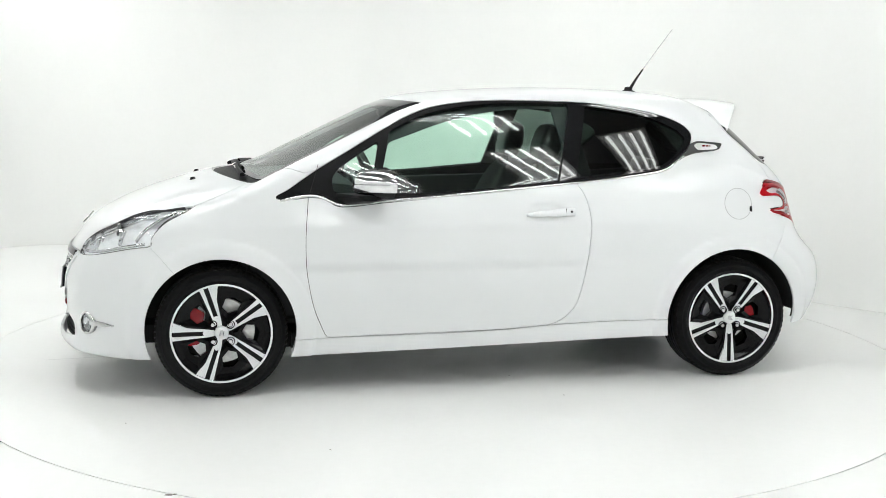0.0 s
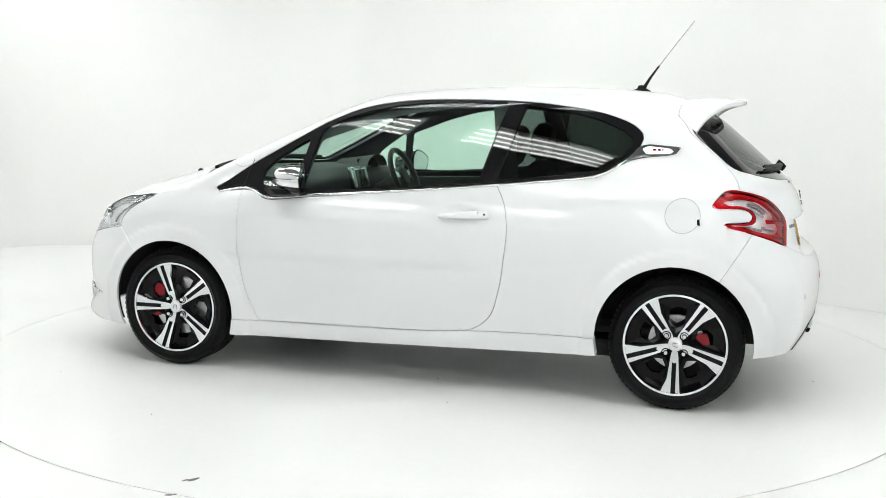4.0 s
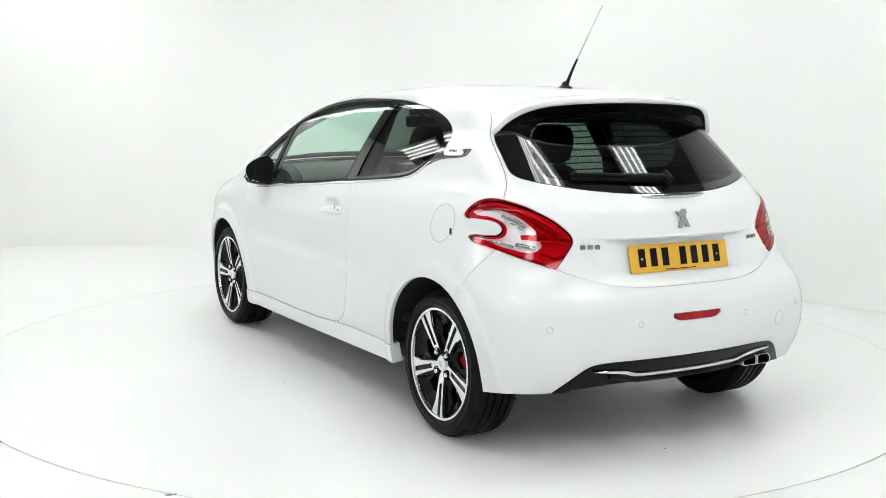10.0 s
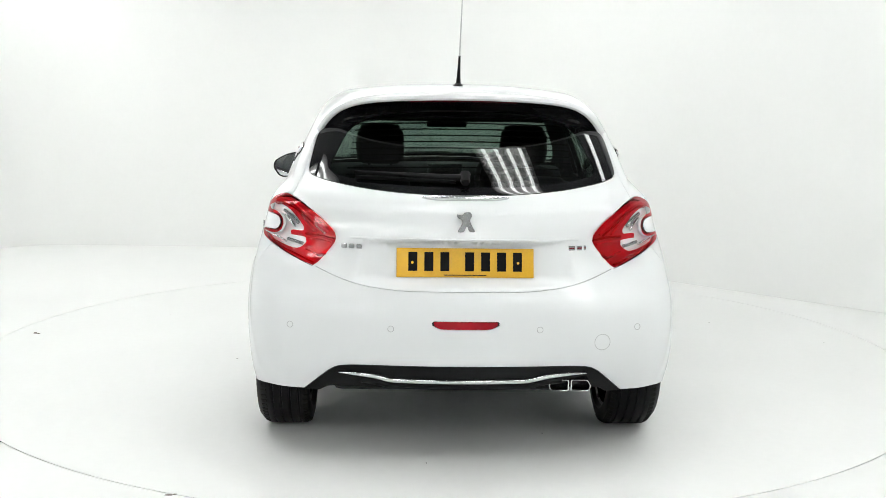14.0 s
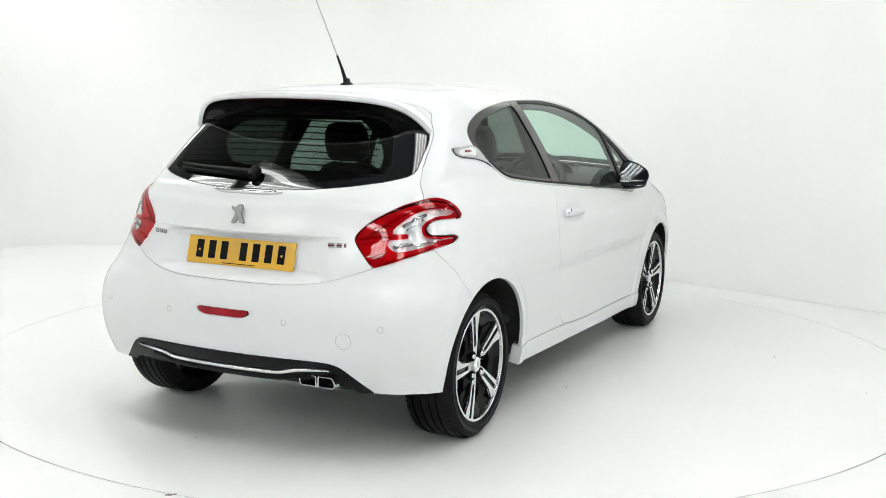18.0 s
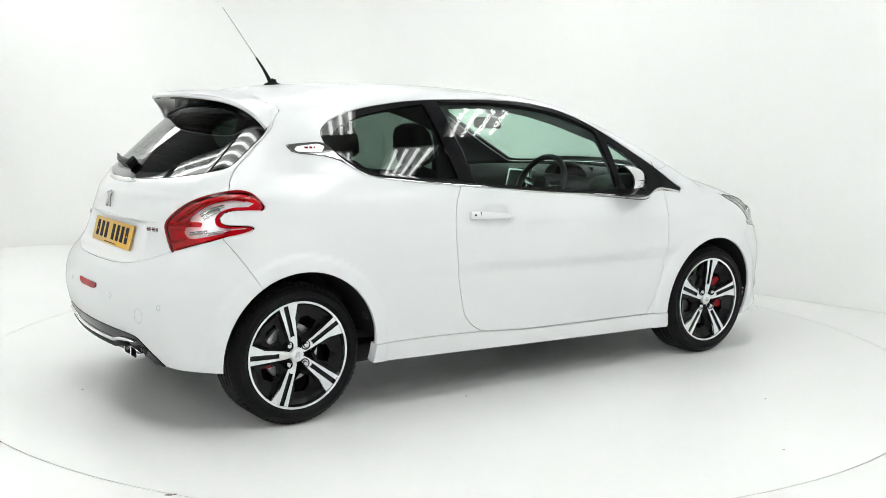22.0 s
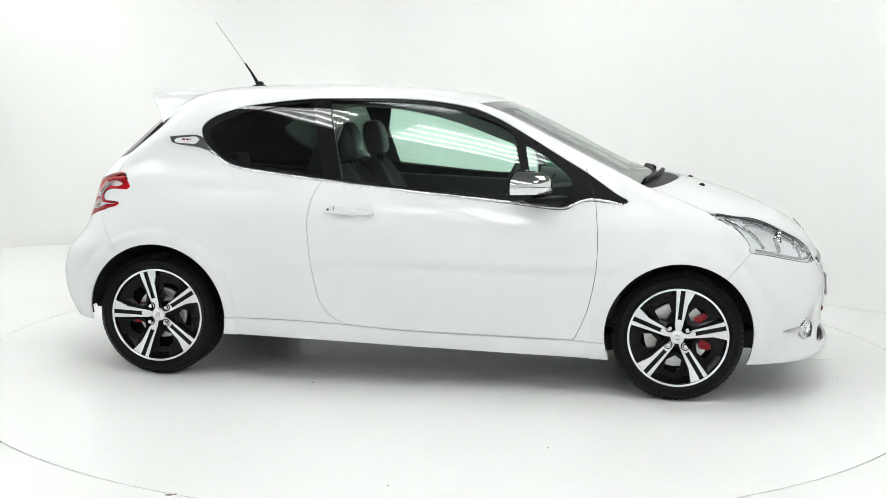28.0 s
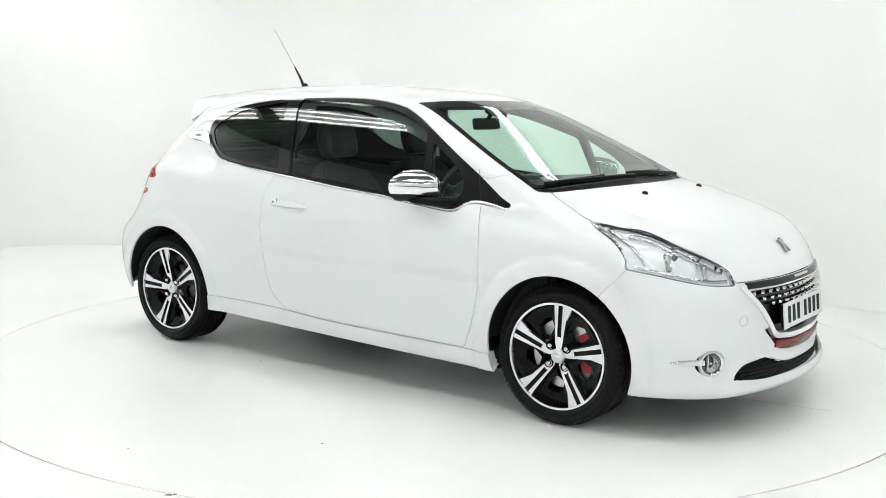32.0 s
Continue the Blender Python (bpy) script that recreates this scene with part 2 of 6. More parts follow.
def rim(v, t, n, depth):
    """Adds a return edge of that depth along a sheet's open edges, so that a panel has thickness."""
    e = np.concatenate([t[:, [0, 1]], t[:, [1, 2]], t[:, [2, 0]]])
    key = np.sort(e, axis=1)
    _, idx, cnt = np.unique(key, axis=0, return_index=True, return_counts=True)
    edge = e[idx[cnt == 1]]
    edge = edge[(np.abs(v[edge[:, 0], 1]) > 1e-6) | (np.abs(v[edge[:, 1], 1]) > 1e-6)]
    ids = np.unique(edge)
    where = np.full(len(v), -1)
    where[ids] = len(v) + np.arange(len(ids))
    lip = np.full(len(v), -1)
    lip[ids] = len(v) + len(ids) + np.arange(len(ids))
    v2 = np.concatenate([v, v[ids], v[ids] - n[ids] * depth])
    a, b = where[edge[:, 0]], where[edge[:, 1]]
    c, d = lip[edge[:, 1]], lip[edge[:, 0]]
    return v2, np.concatenate([t, np.stack([b, a, d], 1), np.stack([b, d, c], 1)]), ids

# ---- the car's outer shape, as one smooth function of space ----
def curve(*pts, soft=0.02):
    """A smooth curve through a few (position, value) pairs."""
    px = np.array([a for a, _ in pts], float)
    py = np.array([b for _, b in pts], float)
    step = soft / 8
    xs = np.arange(px[0] - 12 * step, px[-1] + 12 * step, step)
    d = np.diff(py) / np.diff(px)
    m = np.concatenate([[d[0]], (d[:-1] + d[1:]) / 2, [d[-1]]])
    i = np.clip(np.searchsorted(px, xs) - 1, 0, len(px) - 2)
    h = px[i + 1] - px[i]
    u = np.clip((xs - px[i]) / h, 0, 1)
    ys = ((1 + 2 * u) * (1 - u) ** 2 * py[i] + u * (1 - u) ** 2 * h * m[i]
          + u * u * (3 - 2 * u) * py[i + 1] + u * u * (u - 1) * h * m[i + 1])
    k = np.exp(-0.5 * (np.arange(-8, 9) / 4) ** 2)
    ys = np.convolve(np.pad(ys, 8, mode="edge"), k / k.sum(), mode="valid")
    return lambda v: np.interp(v, xs, ys)


def both(r, *ds):
    """Where all of the distances are below 0, with edges rounded to radius r."""
    a = ds[0]
    for b in ds[1:]:
        a = np.minimum(np.maximum(a, b), -r) + np.hypot(np.maximum(a + r, 0), np.maximum(b + r, 0))
    return a


def either(r, a, b):
    return np.maximum(np.minimum(a, b), r) - np.hypot(np.maximum(r - a, 0), np.maximum(r - b, 0))


bonnet_z = curve((0.2, 1.12), (0.8, 1.085), (1.0, 1.06), (1.2, 1.03), (1.41, 0.985), (1.65, 0.912), (1.8, 0.848), (1.94, 0.757), (2.02, 0.66), (2.08, 0.55))
nose_x = curve((0.1, 1.96), (0.16, 2.04), (0.21, 2.085), (0.25, 2.072), (0.3, 2.052), (0.45, 2.055), (0.56, 2.05), (0.64, 2.02), (0.72, 1.98), (0.8, 1.93), (1.0, 1.78))
tail_x = curve((0.1, -1.80), (0.26, -1.835), (0.36, -1.88), (0.45, -1.9), (0.55, -1.902), (0.63, -1.89), (0.68, -1.855), (0.75, -1.825), (0.82, -1.805), (0.92, -1.776), (0.98, -1.752), (1.0, -1.736), (1.02, -1.7165), (1.06, -1.672), (1.1, -1.627), (1.2, -1.512), (1.3, -1.393), (1.4, -1.27), (1.6, -1.02))
tail_k = curve((0.2, 0.2), (0.55, 0.21), (0.75, 0.34), (1.0, 0.375), (1.3, 0.36))
side_y = curve((-2.1, 0.76), (-1.85, 0.80), (-1.6, 0.835), (-1.35, 0.855), (-1.1, 0.862), (-0.8, 0.858), (-0.3, 0.857), (0.3, 0.857), (0.8, 0.858), (1.1, 0.862), (1.35, 0.858), (1.55, 0.838), (1.75, 0.795), (1.95, 0.73), (2.2, 0.62))
side_g = curve((0.1, -0.062), (0.19, -0.043), (0.27, -0.0285), (0.35, -0.0165), (0.43, -0.0075), (0.51, -0.002), (0.59, 0.0), (0.67, -0.0012), (0.74, -0.0045), (0.8, -0.0105), (0.87, -0.024), (0.95, -0.044), (1.02, -0.068), (1.1, -0.1), (1.3, -0.2))
glass_y = curve((0.8, 0.858), (0.93, 0.822), (1.0, 0.7993), (1.1, 0.7607), (1.2, 0.7151), (1.3, 0.6624), (1.38, 0.6151), (1.45, 0.569), (1.6, 0.455))
glass_s = curve((-1.9, -0.18), (-1.5, -0.105), (-1.2, -0.06), (-0.9, -0.026), (-0.5, -0.005), (-0.2, 0.003), (0.1, 0.010), (0.45, 0.017), (0.8, 0.014), (1.1, -0.004), (1.5, -0.05))
haunch = curve((-2.1, -0.06), (-1.8, -0.045), (-1.4, -0.024), (-1.1, -0.008), (-0.7, 0.0), (0.8, 0.0), (1.1, -0.004), (1.5, -0.012), (2.1, -0.03))
haunch_z = curve((0.6, 0.0), (0.72, 0.25), (0.87, 1.0), (1.0, 1.0))
roof_z = curve((-1.9, 1.33), (-1.5, 1.375), (-1.2, 1.422), (-1.0, 1.443), (-0.8, 1.454), (-0.55, 1.460), (-0.3, 1.458), (0.0, 1.443), (0.25, 1.42), (0.5, 1.383), (1.0, 1.28))
screen_x = curve((0.8, 1.56), (1.0, 1.185), (1.04, 1.112), (1.2, 0.80), (1.31, 0.58), (1.4, 0.395), (1.5, 0.17))


screen_k = curve((0.9, 0.15), (1.0, 0.16), (1.2, 0.25), (1.38, 0.38), (1.5, 0.4))


def ramp(v):
    v = np.clip(v, 0, 1)
    return v * v * (3 - 2 * v)


def body_f(x, y, z):
    """Below 0 inside the car's skin, above 0 outside."""
    y = np.abs(y)
    tail = tail_x(z) + tail_k(z) * y * y
    tail = tail + ramp((0.44 - y) / 0.06) * ramp((0.856 - z) / 0.014) * ramp((z - 0.675) / 0.05) * np.maximum(-1.748 - (0.822 - z) * 0.25 - tail, 0)
    flare = 0
    for wx in (1.27, -1.268):
        wr = np.hypot(x - wx, z - 0.305)
        flare = flare + 0.006 * np.exp(-((wr - 0.36) / 0.07) ** 2) + 0.0075 * ramp((0.436 - wr) / 0.026) * ramp((wr - 0.2) / 0.1)
    dish = 0.030 * np.exp(-((x + 0.265) / 0.072) ** 4 - ((z - 0.851) / 0.037) ** 4)
    low = both(0.05,
               both(0.16, y + dish - side_y(x) - side_g(z) - haunch(x) * haunch_z(z) - flare, x - nose_x(z) + 0.36 * y * y + 0.1 * y ** 6),
               z - bonnet_z(x) + 0.028 * (y / 0.5) ** 2 + 0.05 * (y / 0.8) ** 8,
               0.16 - z)
    up = ramp((z - 0.95) / 0.08)
    low = both(0.13, low, tail + 0.06 * up - x)
    top = both(0.07, (y - glass_y(z) - glass_s(x)) * 0.9, (z - roof_z(x) + 0.032 * (y / 0.5) ** 2.4) * 0.97)
    top = both(0.035, top, (x - screen_x(z) + screen_k(z) * y * y) * 0.447, 0.6 - z)
    top = both(0.10, top, (tail - 0.01 * up - x) * 0.75)
    return either(0.03, low, top)


def axis_point(s):
    return -1.05 + 2.2 * s, 0.76 - 0.2 * s


def skin(cols=230, cap=84, rows=150):
    """The left half of the skin as a grid: points out from the car's long axis until they meet it."""
    s = np.concatenate([np.zeros(cap), np.linspace(0, 1, cols), np.ones(cap)])
    a = np.concatenate([np.linspace(-1, 0, cap + 1)[:-1], np.zeros(cols), np.linspace(0, 1, cap + 1)[1:]]) * np.pi / 2
    ax, az = axis_point(s)
    ph = np.linspace(-1, 1, rows) * np.pi / 2
    A, PH = np.meshgrid(a, ph, indexing="ij")
    dx, dy, dz = np.sin(A), np.cos(A) * np.cos(PH), np.cos(A) * np.sin(PH)
    dy[:, 0] = dy[:, -1] = 0
    ox, oz = np.repeat(ax, rows).reshape(A.shape), np.repeat(az, rows).reshape(A.shape)
    lo, hi = np.full(A.shape, 0.05), np.full(A.shape, 1.6)
    for _ in range(22):
        mid = (lo + hi) / 2
        inside = body_f(ox + mid * dx, mid * dy, oz + mid * dz) < 0
        lo, hi = np.where(inside, mid, lo), np.where(inside, hi, mid)
    v = np.stack([ox + lo * dx, lo * dy, oz + lo * dz], -1).reshape(-1, 3)
    i = np.arange(v.shape[0]).reshape(A.shape)
    p, q, r, t = i[:-1, :-1].ravel(), i[1:, :-1].ravel(), i[1:, 1:].ravel(), i[:-1, 1:].ravel()
    return v, np.concatenate([np.stack([p, r, q], 1), np.stack([p, t, r], 1)])


def slope(v):
    """Unit normals of the skin at points near it."""
    e, g = 0.004, []
    for k in range(3):
        d = np.zeros(3)
        d[k] = e
        g.append(body_f(*(v + d).T) - body_f(*(v - d).T))
    g = np.stack(g, 1)
    return g / np.maximum(np.linalg.norm(g, axis=1, keepdims=True), 1e-9)


def solve(fn, lo, hi, steps=30):
    """Where a line from inside (lo) to outside (hi) meets the skin."""
    lo, hi = np.asarray(lo, float), np.asarray(hi, float)
    for _ in range(steps):
        mid = (lo + hi) / 2
        inside = fn(mid) < 0
        lo, hi = np.where(inside, mid, lo), np.where(inside, hi, mid)
    return lo


def side_point(x, z, out=0.0, side=1):
    y = solve(lambda v: body_f(np.asarray(x, float), v, np.asarray(z, float)), np.zeros_like(np.asarray(x, float)), np.full_like(np.asarray(x, float), 1.1))
    p = np.stack([x, y, z], -1).reshape(-1, 3)
    p = p + slope(p) * out
    return p * [1, side, 1]


def end_point(y, z, out=0.0, rear=True):
    y, z = np.asarray(y, float), np.asarray(z, float)
    s = -1 if rear else 1
    x = solve(lambda v: body_f(v * s, y, z), np.full_like(y, 0.9), np.full_like(y, 2.4)) * s
    p = np.stack([x, y, z], -1).reshape(-1, 3)
    return p + slope(p) * out


def top_point(x, y, out=0.0):
    x, y = np.asarray(x, float), np.asarray(y, float)
    z = solve(lambda v: body_f(x, y, v), np.full_like(x, 0.62), np.full_like(x, 1.7))
    p = np.stack([x, y, z], -1).reshape(-1, 3)
    return p + slope(p) * out

# ---- the studio: a white cove, a turntable set into the floor, tube lights overhead ----
# Plan of the walls, going round: the long slanting wall, the back, the other side and the side behind the camera.
PLAN = [(5.6, -1.41), (-0.6, 4.79), (-4.3, 4.75), (-5.3, 3.1), (-5.2, -4.5), (-3.5, -8.3), (3.2, -8.3), (5.6, -5.5)]
TABLE_R = 2.53
TABLE_AT = (0.0, 0.10)


def studio():
    bm = bmesh.new()
    steps = 128
    gap = 0.0075
    inner = [bm.verts.new((TABLE_AT[0] + (TABLE_R + gap) * math.cos(2 * math.pi * k / steps), TABLE_AT[1] + (TABLE_R + gap) * math.sin(2 * math.pi * k / steps), 0)) for k in range(steps)]
    outer = [bm.verts.new((9.5 * math.cos(2 * math.pi * k / steps), 9.5 * math.sin(2 * math.pi * k / steps), 0)) for k in range(steps)]
    low = [bm.verts.new((v.co.x, v.co.y, -0.05)) for v in inner]
    for k in range(steps):
        j = (k + 1) % steps
        bm.faces.new((inner[k], outer[k], outer[j], inner[j]))
        bm.faces.new((low[k], inner[k], inner[j], low[j]))
    tagged(part("floor", bm, FLOOR, smooth=False), "glossy white painted studio floor round the turntable", "floor", kind="structure")
    bm = bmesh.new()
    bmesh.ops.create_circle(bm, cap_ends=True, segments=96, radius=TABLE_R + 0.05, matrix=pose(*TABLE_AT, -0.04))
    tagged(part("turntable_pit", bm, GROOVE, smooth=False), "dark pit under the turntable's edge", "pit", kind="structure")
    # one white backdrop that curves round, sharp at the foot of its slanting side and coved elsewhere; an unseen wall
    # behind the camera, white to bounce light onto the car
    path = corner_loop(PLAN, 1.6, 10)
    path = np.concatenate([path, path[:1]])
    seg = np.concatenate([[0], np.cumsum(np.linalg.norm(np.diff(path, axis=0), axis=1))])
    many = np.linspace(0, seg[-1], 260)
    px, py = np.interp(many, seg, path[:, 0]), np.interp(many, seg, path[:, 1])
    slant = np.array([1, 1]) / math.sqrt(2)
    for name, test, mat, label in (("wall_backdrop", lambda y: y > -5.2, WALL, "white painted studio backdrop curving into the floor"), ("wall_behind", lambda y: y <= -5.2, BOUNCE_WALL, "unseen plain white wall facing the backdrop")):
        bm = bmesh.new()
        last = None
        for i in range(len(many)):
            j = (i + 1) % len(many)
            d = np.array([px[j] - px[i - 1 if i else -2], py[j] - py[i - 1 if i else -2]])
            d = d / max(np.linalg.norm(d), 1e-9)
            out = np.array([-d[1], d[0]])
            if out @ np.array([px[i], py[i] + 1.5]) < 0:
                out = -out
            flat = max(0.0, (out @ slant - 0.93) / 0.07)
            cove = 0.75 * (1 - flat) + 0.004
            prof = [(0.0, CEILING + 0.1)] + [(-cove * (1 - math.sin(u)), cove * (1 - math.cos(u)) + 0.0008) for u in np.linspace(math.pi / 2, 0, 9)][::-1] + [(0.25, 0.0008), (0.25, CEILING + 0.1)]
            if not test(py[i]) and not test(py[i - 1]):
                last = None
                continue
            ring = [bm.verts.new((px[i] + out[0] * q, py[i] + out[1] * q, z)) for q, z in prof]
            if last:
                for k in range(len(prof)):
                    bm.faces.new((last[k], last[(k + 1) % len(prof)], ring[(k + 1) % len(prof)], ring[k]))
            last = ring
        tagged(part(name, bm, mat), label, "wall", kind="structure")
    bm = box((14.5, 14.5, 0.15), (0, -1.8, CEILING + 0.175))
    tagged(part("ceiling", bm, CEIL, smooth=False), "dark grey studio ceiling above the light fittings", "ceiling", kind="structure")


def floor_marks():
    """Small grey chips in the floor paint beside the turntable's joint."""
    rnd = random.Random(9)
    for x, y, a, b in ((-0.95, -2.262, 0.016, 0.008), (-0.93, -2.255, 0.008, 0.006), (2.3, -2.1, 0.005, 0.004), (-2.4, -1.9, 0.005, 0.003)):
        loop = [(x + a * rnd.uniform(0.7, 1.2) * math.cos(u), y + b * rnd.uniform(0.7, 1.2) * math.sin(u)) for u in np.linspace(0, 6.283, 11)[:-1]]
        tagged(part("floor_chip", slab(loop, 0.0006, 0, plane="xy"), DIRT, smooth=False), "small grey chip in the white floor paint", "chip", "floor chips")


def light_bank(x, y, turn, tubes=4, long=1.5):
    """A ceiling fitting: a white tray with bare lit tubes."""
    bank = thing("ceiling_light", "white ceiling fitting with a row of bare lit fluorescent tubes", "light", "ceiling light banks")
    wide = 0.135 * tubes
    part("tray", box((long + 0.06, wide, 0.05), (0, 0, 0.035), 0.008), METAL_WHITE, bank)
    for k in range(tubes):
        dy = (k - (tubes - 1) / 2) * 0.125
        part("tube", tube([(-long / 2, dy, -0.012), (long / 2, dy, -0.012)], 0.019, 8), TUBE, bank)
    bank.matrix_basis = pose(x, y, CEILING - 0.06, 0, 0, turn)
    return bank


# four slanting rows of fittings, plus unseen ones added as fill light
# the added fill: (-3.4, 2.6), and (-4.3, 3.55) through (0.9, -6.9)
BANKS = [(-4.5, 1.3), (-3.2, -0.05), (-1.85, -1.35), (-0.45, -2.7), (0.9, -3.9), (2.2, -5.2), (-3.4, 2.6), (-2.0, 1.25), (-0.6, -0.1), (0.8, -1.5), (2.2, -3.05), (-0.5, 2.1), (2.1, -0.6), (2.95, -2.3), (-4.3, 3.55), (-4.6, -3.5), (-4.3, -5.5), (-2.7, -6.4), (-1.0, -6.9), (0.9, -6.9), (3.9, -4.6)]
BANK_TURN = -47


def lights():
    first = light_bank(*BANKS[0], BANK_TURN)
    for x, y in BANKS[1:]:
        copy_thing(first, pose(x, y, CEILING - 0.06, 0, 0, BANK_TURN))
    # a narrow fitting near the slanting wall
    tagged(light_bank(1.5, 2.25, BANK_TURN, tubes=2), "narrow white ceiling fitting with two bare lit tubes")


def turntable():
    disc = thing("turntable", "white painted round turntable flush with the studio floor", "turntable")
    rim_line = [(TABLE_R * math.cos(a), TABLE_R * math.sin(a)) for a in np.linspace(0, 2 * math.pi, 193)[:-1]]
    part("deck", slab(rim_line, -0.034, 0, plane="xy"), FLOOR, disc, smooth=False)
    joint = [(1.65, -0.0048), (2.15, 0.0552), (2.15, 0.0568), (1.65, -0.0032)]
    part("deck_joint", slab(joint, 0.0004, 0, plane="xy"), GROOVE_SOFT, disc, "hairline joint in the deck", smooth=False, at=pose(0, 0, 0.0002))
    # scuffs and specks on the paint
    rnd = random.Random(5)
    spots = [(0.226, 2.375, 0.030, 0.011), (0.25, 2.392, 0.016, 0.006)] + [(2.3 * math.sqrt(rnd.random()) * math.cos(a), 2.3 * math.sqrt(rnd.random()) * math.sin(a), rnd.uniform(0.003, 0.007), rnd.uniform(0.002, 0.004)) for a in np.linspace(0, 6.0, 11)]
    for x, y, a, b in spots:
        loop = [(a * rnd.uniform(0.7, 1.2) * math.cos(u), b * rnd.uniform(0.7, 1.2) * math.sin(u)) for u in np.linspace(0, 6.283, 11)[:-1]]
        part("scuff_mark", slab(loop, 0.0006, 0, plane="xy"), DIRT, disc, smooth=False, at=pose(x, y, 0.0002, 0, 0, rnd.uniform(0, 180)))
    return disc


studio()
floor_marks()
lights()
table = turntable()

# ---- the car: its skin is cut along the real shut lines into panels ----
car = thing("hatchback_car", "glossy white three-door hatchback with black and silver alloy wheels", "car")
ARCHES = ((1.273, 0.311, 0.343), (-1.258, 0.314, 0.351))
lower_edge = curve((-2.0, 0.275), (-1.6, 0.27), (-1.5, 0.25), (-0.9, 0.231), (0.92, 0.187), (1.5, 0.182), (2.1, 0.185))
WINDOWS = smooth_loop([(1.010, 0.921), (1.015, 0.938), (0.963, 0.966), (0.835, 1.052), (0.69, 1.137), (0.59, 1.196), (0.49, 1.254), (0.39, 1.305), (0.27, 1.348), (0.10, 1.376), (-0.05, 1.386), (-0.233, 1.387), (-0.518, 1.381), (-0.72, 1.361), (-0.88, 1.334), (-1.0, 1.295), (-1.06, 1.257), (-1.077, 1.22), (-1.057, 1.171), (-1.023, 1.139), (-0.97, 1.099), (-0.907, 1.064), (-0.846, 1.05), (-0.745, 1.034), (-0.506, 1.008), (-0.307, 0.99), (0.028, 0.959), (0.5, 0.928), (0.72, 0.933), (0.85, 0.944), (0.94, 0.934)], 320)
DOOR_GLASS = corner_loop([(0.552, 0.934), (0.482, 1.235, 0.02), (0.38, 1.287, 0.06), (0.249, 1.331, 0.08), (0.07, 1.362, 0.08), (-0.1, 1.373, 0.08), (-0.25, 1.375, 0.05), (-0.435, 1.374), (-0.332, 1.003), (0.1, 0.962, 0.1)], 0.008)
DOOR_HOLE = corner_loop([(0.552, 0.934), (0.487, 1.19, 0.02), (0.38, 1.228, 0.06), (0.249, 1.276, 0.08), (0.07, 1.33, 0.08), (-0.1, 1.358, 0.08), (-0.25, 1.365, 0.05), (-0.43, 1.367), (-0.332, 1.003), (0.1, 0.962, 0.1)], 0.012)
QUARTER_GLASS = corner_loop([(0.588, 0.945), (0.535, 1.19), (0.60, 1.152, 0.03), (0.712, 1.078, 0.04), (0.765, 1.02, 0.04), (0.757, 0.953, 0.02)], 0.01)
REAR_GLASS = corner_loop([(-0.428, 1.019), (-0.518, 1.364), (-0.72, 1.338, 0.08), (-0.88, 1.305, 0.08), (-1.0, 1.25, 0.05), (-1.045, 1.205, 0.03), (-0.97, 1.12, 0.05), (-0.89, 1.075, 0.05), (-0.75, 1.052, 0.1)], 0.012)
B_POST = corner_loop([(-0.338, 0.99), (-0.438, 1.38), (-0.514, 1.38), (-0.422, 0.998)], 0.004)
DOOR = corner_loop([(0.868, 0.99), (0.871, 0.94, 0.01), (0.887, 0.76, 0.2), (0.885, 0.6, 0.2), (0.85, 0.41, 0.1), (0.79, 0.271, 0.012), (-0.06, 0.284, 0.1), (-0.33, 0.304, 0.07), (-0.425, 0.38, 0.09), (-0.47, 0.56, 0.2), (-0.494, 0.8, 0.08), (-0.47, 0.925, 0.05), (-0.40, 1.03), (-0.4, 1.1)], 0.02)
HEADLIGHT = corner_loop([(0.606, 0.889), (0.682, 0.880, 0.03), (0.774, 0.867, 0.03), (0.87, 0.862, 0.04), (0.95, 0.844, 0.05), (1.078, 0.798, 0.08), (1.252, 0.748, 0.08), (1.375, 0.697, 0.05), (1.405, 0.641), (1.227, 0.647, 0.08), (1.053, 0.669, 0.08), (0.89, 0.694, 0.08), (0.752, 0.709), (0.754, 0.747, 0.02), (0.704, 0.815, 0.03), (0.63, 0.86, 0.03)], 0.008)
TAIL_LAMP = smooth_loop([(0.611, 0.931), (0.640, 0.962), (0.692, 0.990), (0.759, 1.002), (0.836, 0.998), (0.975, 0.975), (1.104, 0.933), (1.2, 0.883), (1.229, 0.847), (1.203, 0.802), (1.155, 0.748), (1.14, 0.746), (1.023, 0.771), (0.854, 0.807), (0.71, 0.832), (0.66, 0.842), (0.654, 0.852), (0.68, 0.862), (0.769, 0.864), (0.827, 0.868), (0.851, 0.887), (0.834, 0.908), (0.779, 0.920), (0.688, 0.922), (0.621, 0.922)], 260)
TAIL_CLEAR = smooth_loop([(0.645, 0.942), (0.73, 0.962), (0.805, 0.963), (0.902, 0.947), (0.981, 0.916), (1.043, 0.875), (0.96, 0.871), (0.95, 0.854), (1.07, 0.845), (1.029, 0.806), (0.898, 0.819), (0.783, 0.838), (0.702, 0.846), (0.695, 0.853), (0.785, 0.851), (0.857, 0.858), (0.880, 0.885), (0.856, 0.914), (0.78, 0.934), (0.699, 0.936)], 200)
BACK_GLASS = corner_loop([(-0.3, 1.345), (0.40, 1.345, 0.05), (0.54, 1.305, 0.08), (0.597, 1.24, 0.05), (0.622, 1.085, 0.03), (0.545, 1.062, 0.06), (0.405, 1.039, 0.1), (0.24, 1.024, 0.1), (0.1, 1.019), (-0.1, 1.019), (-0.3, 1.024)], 0.02)
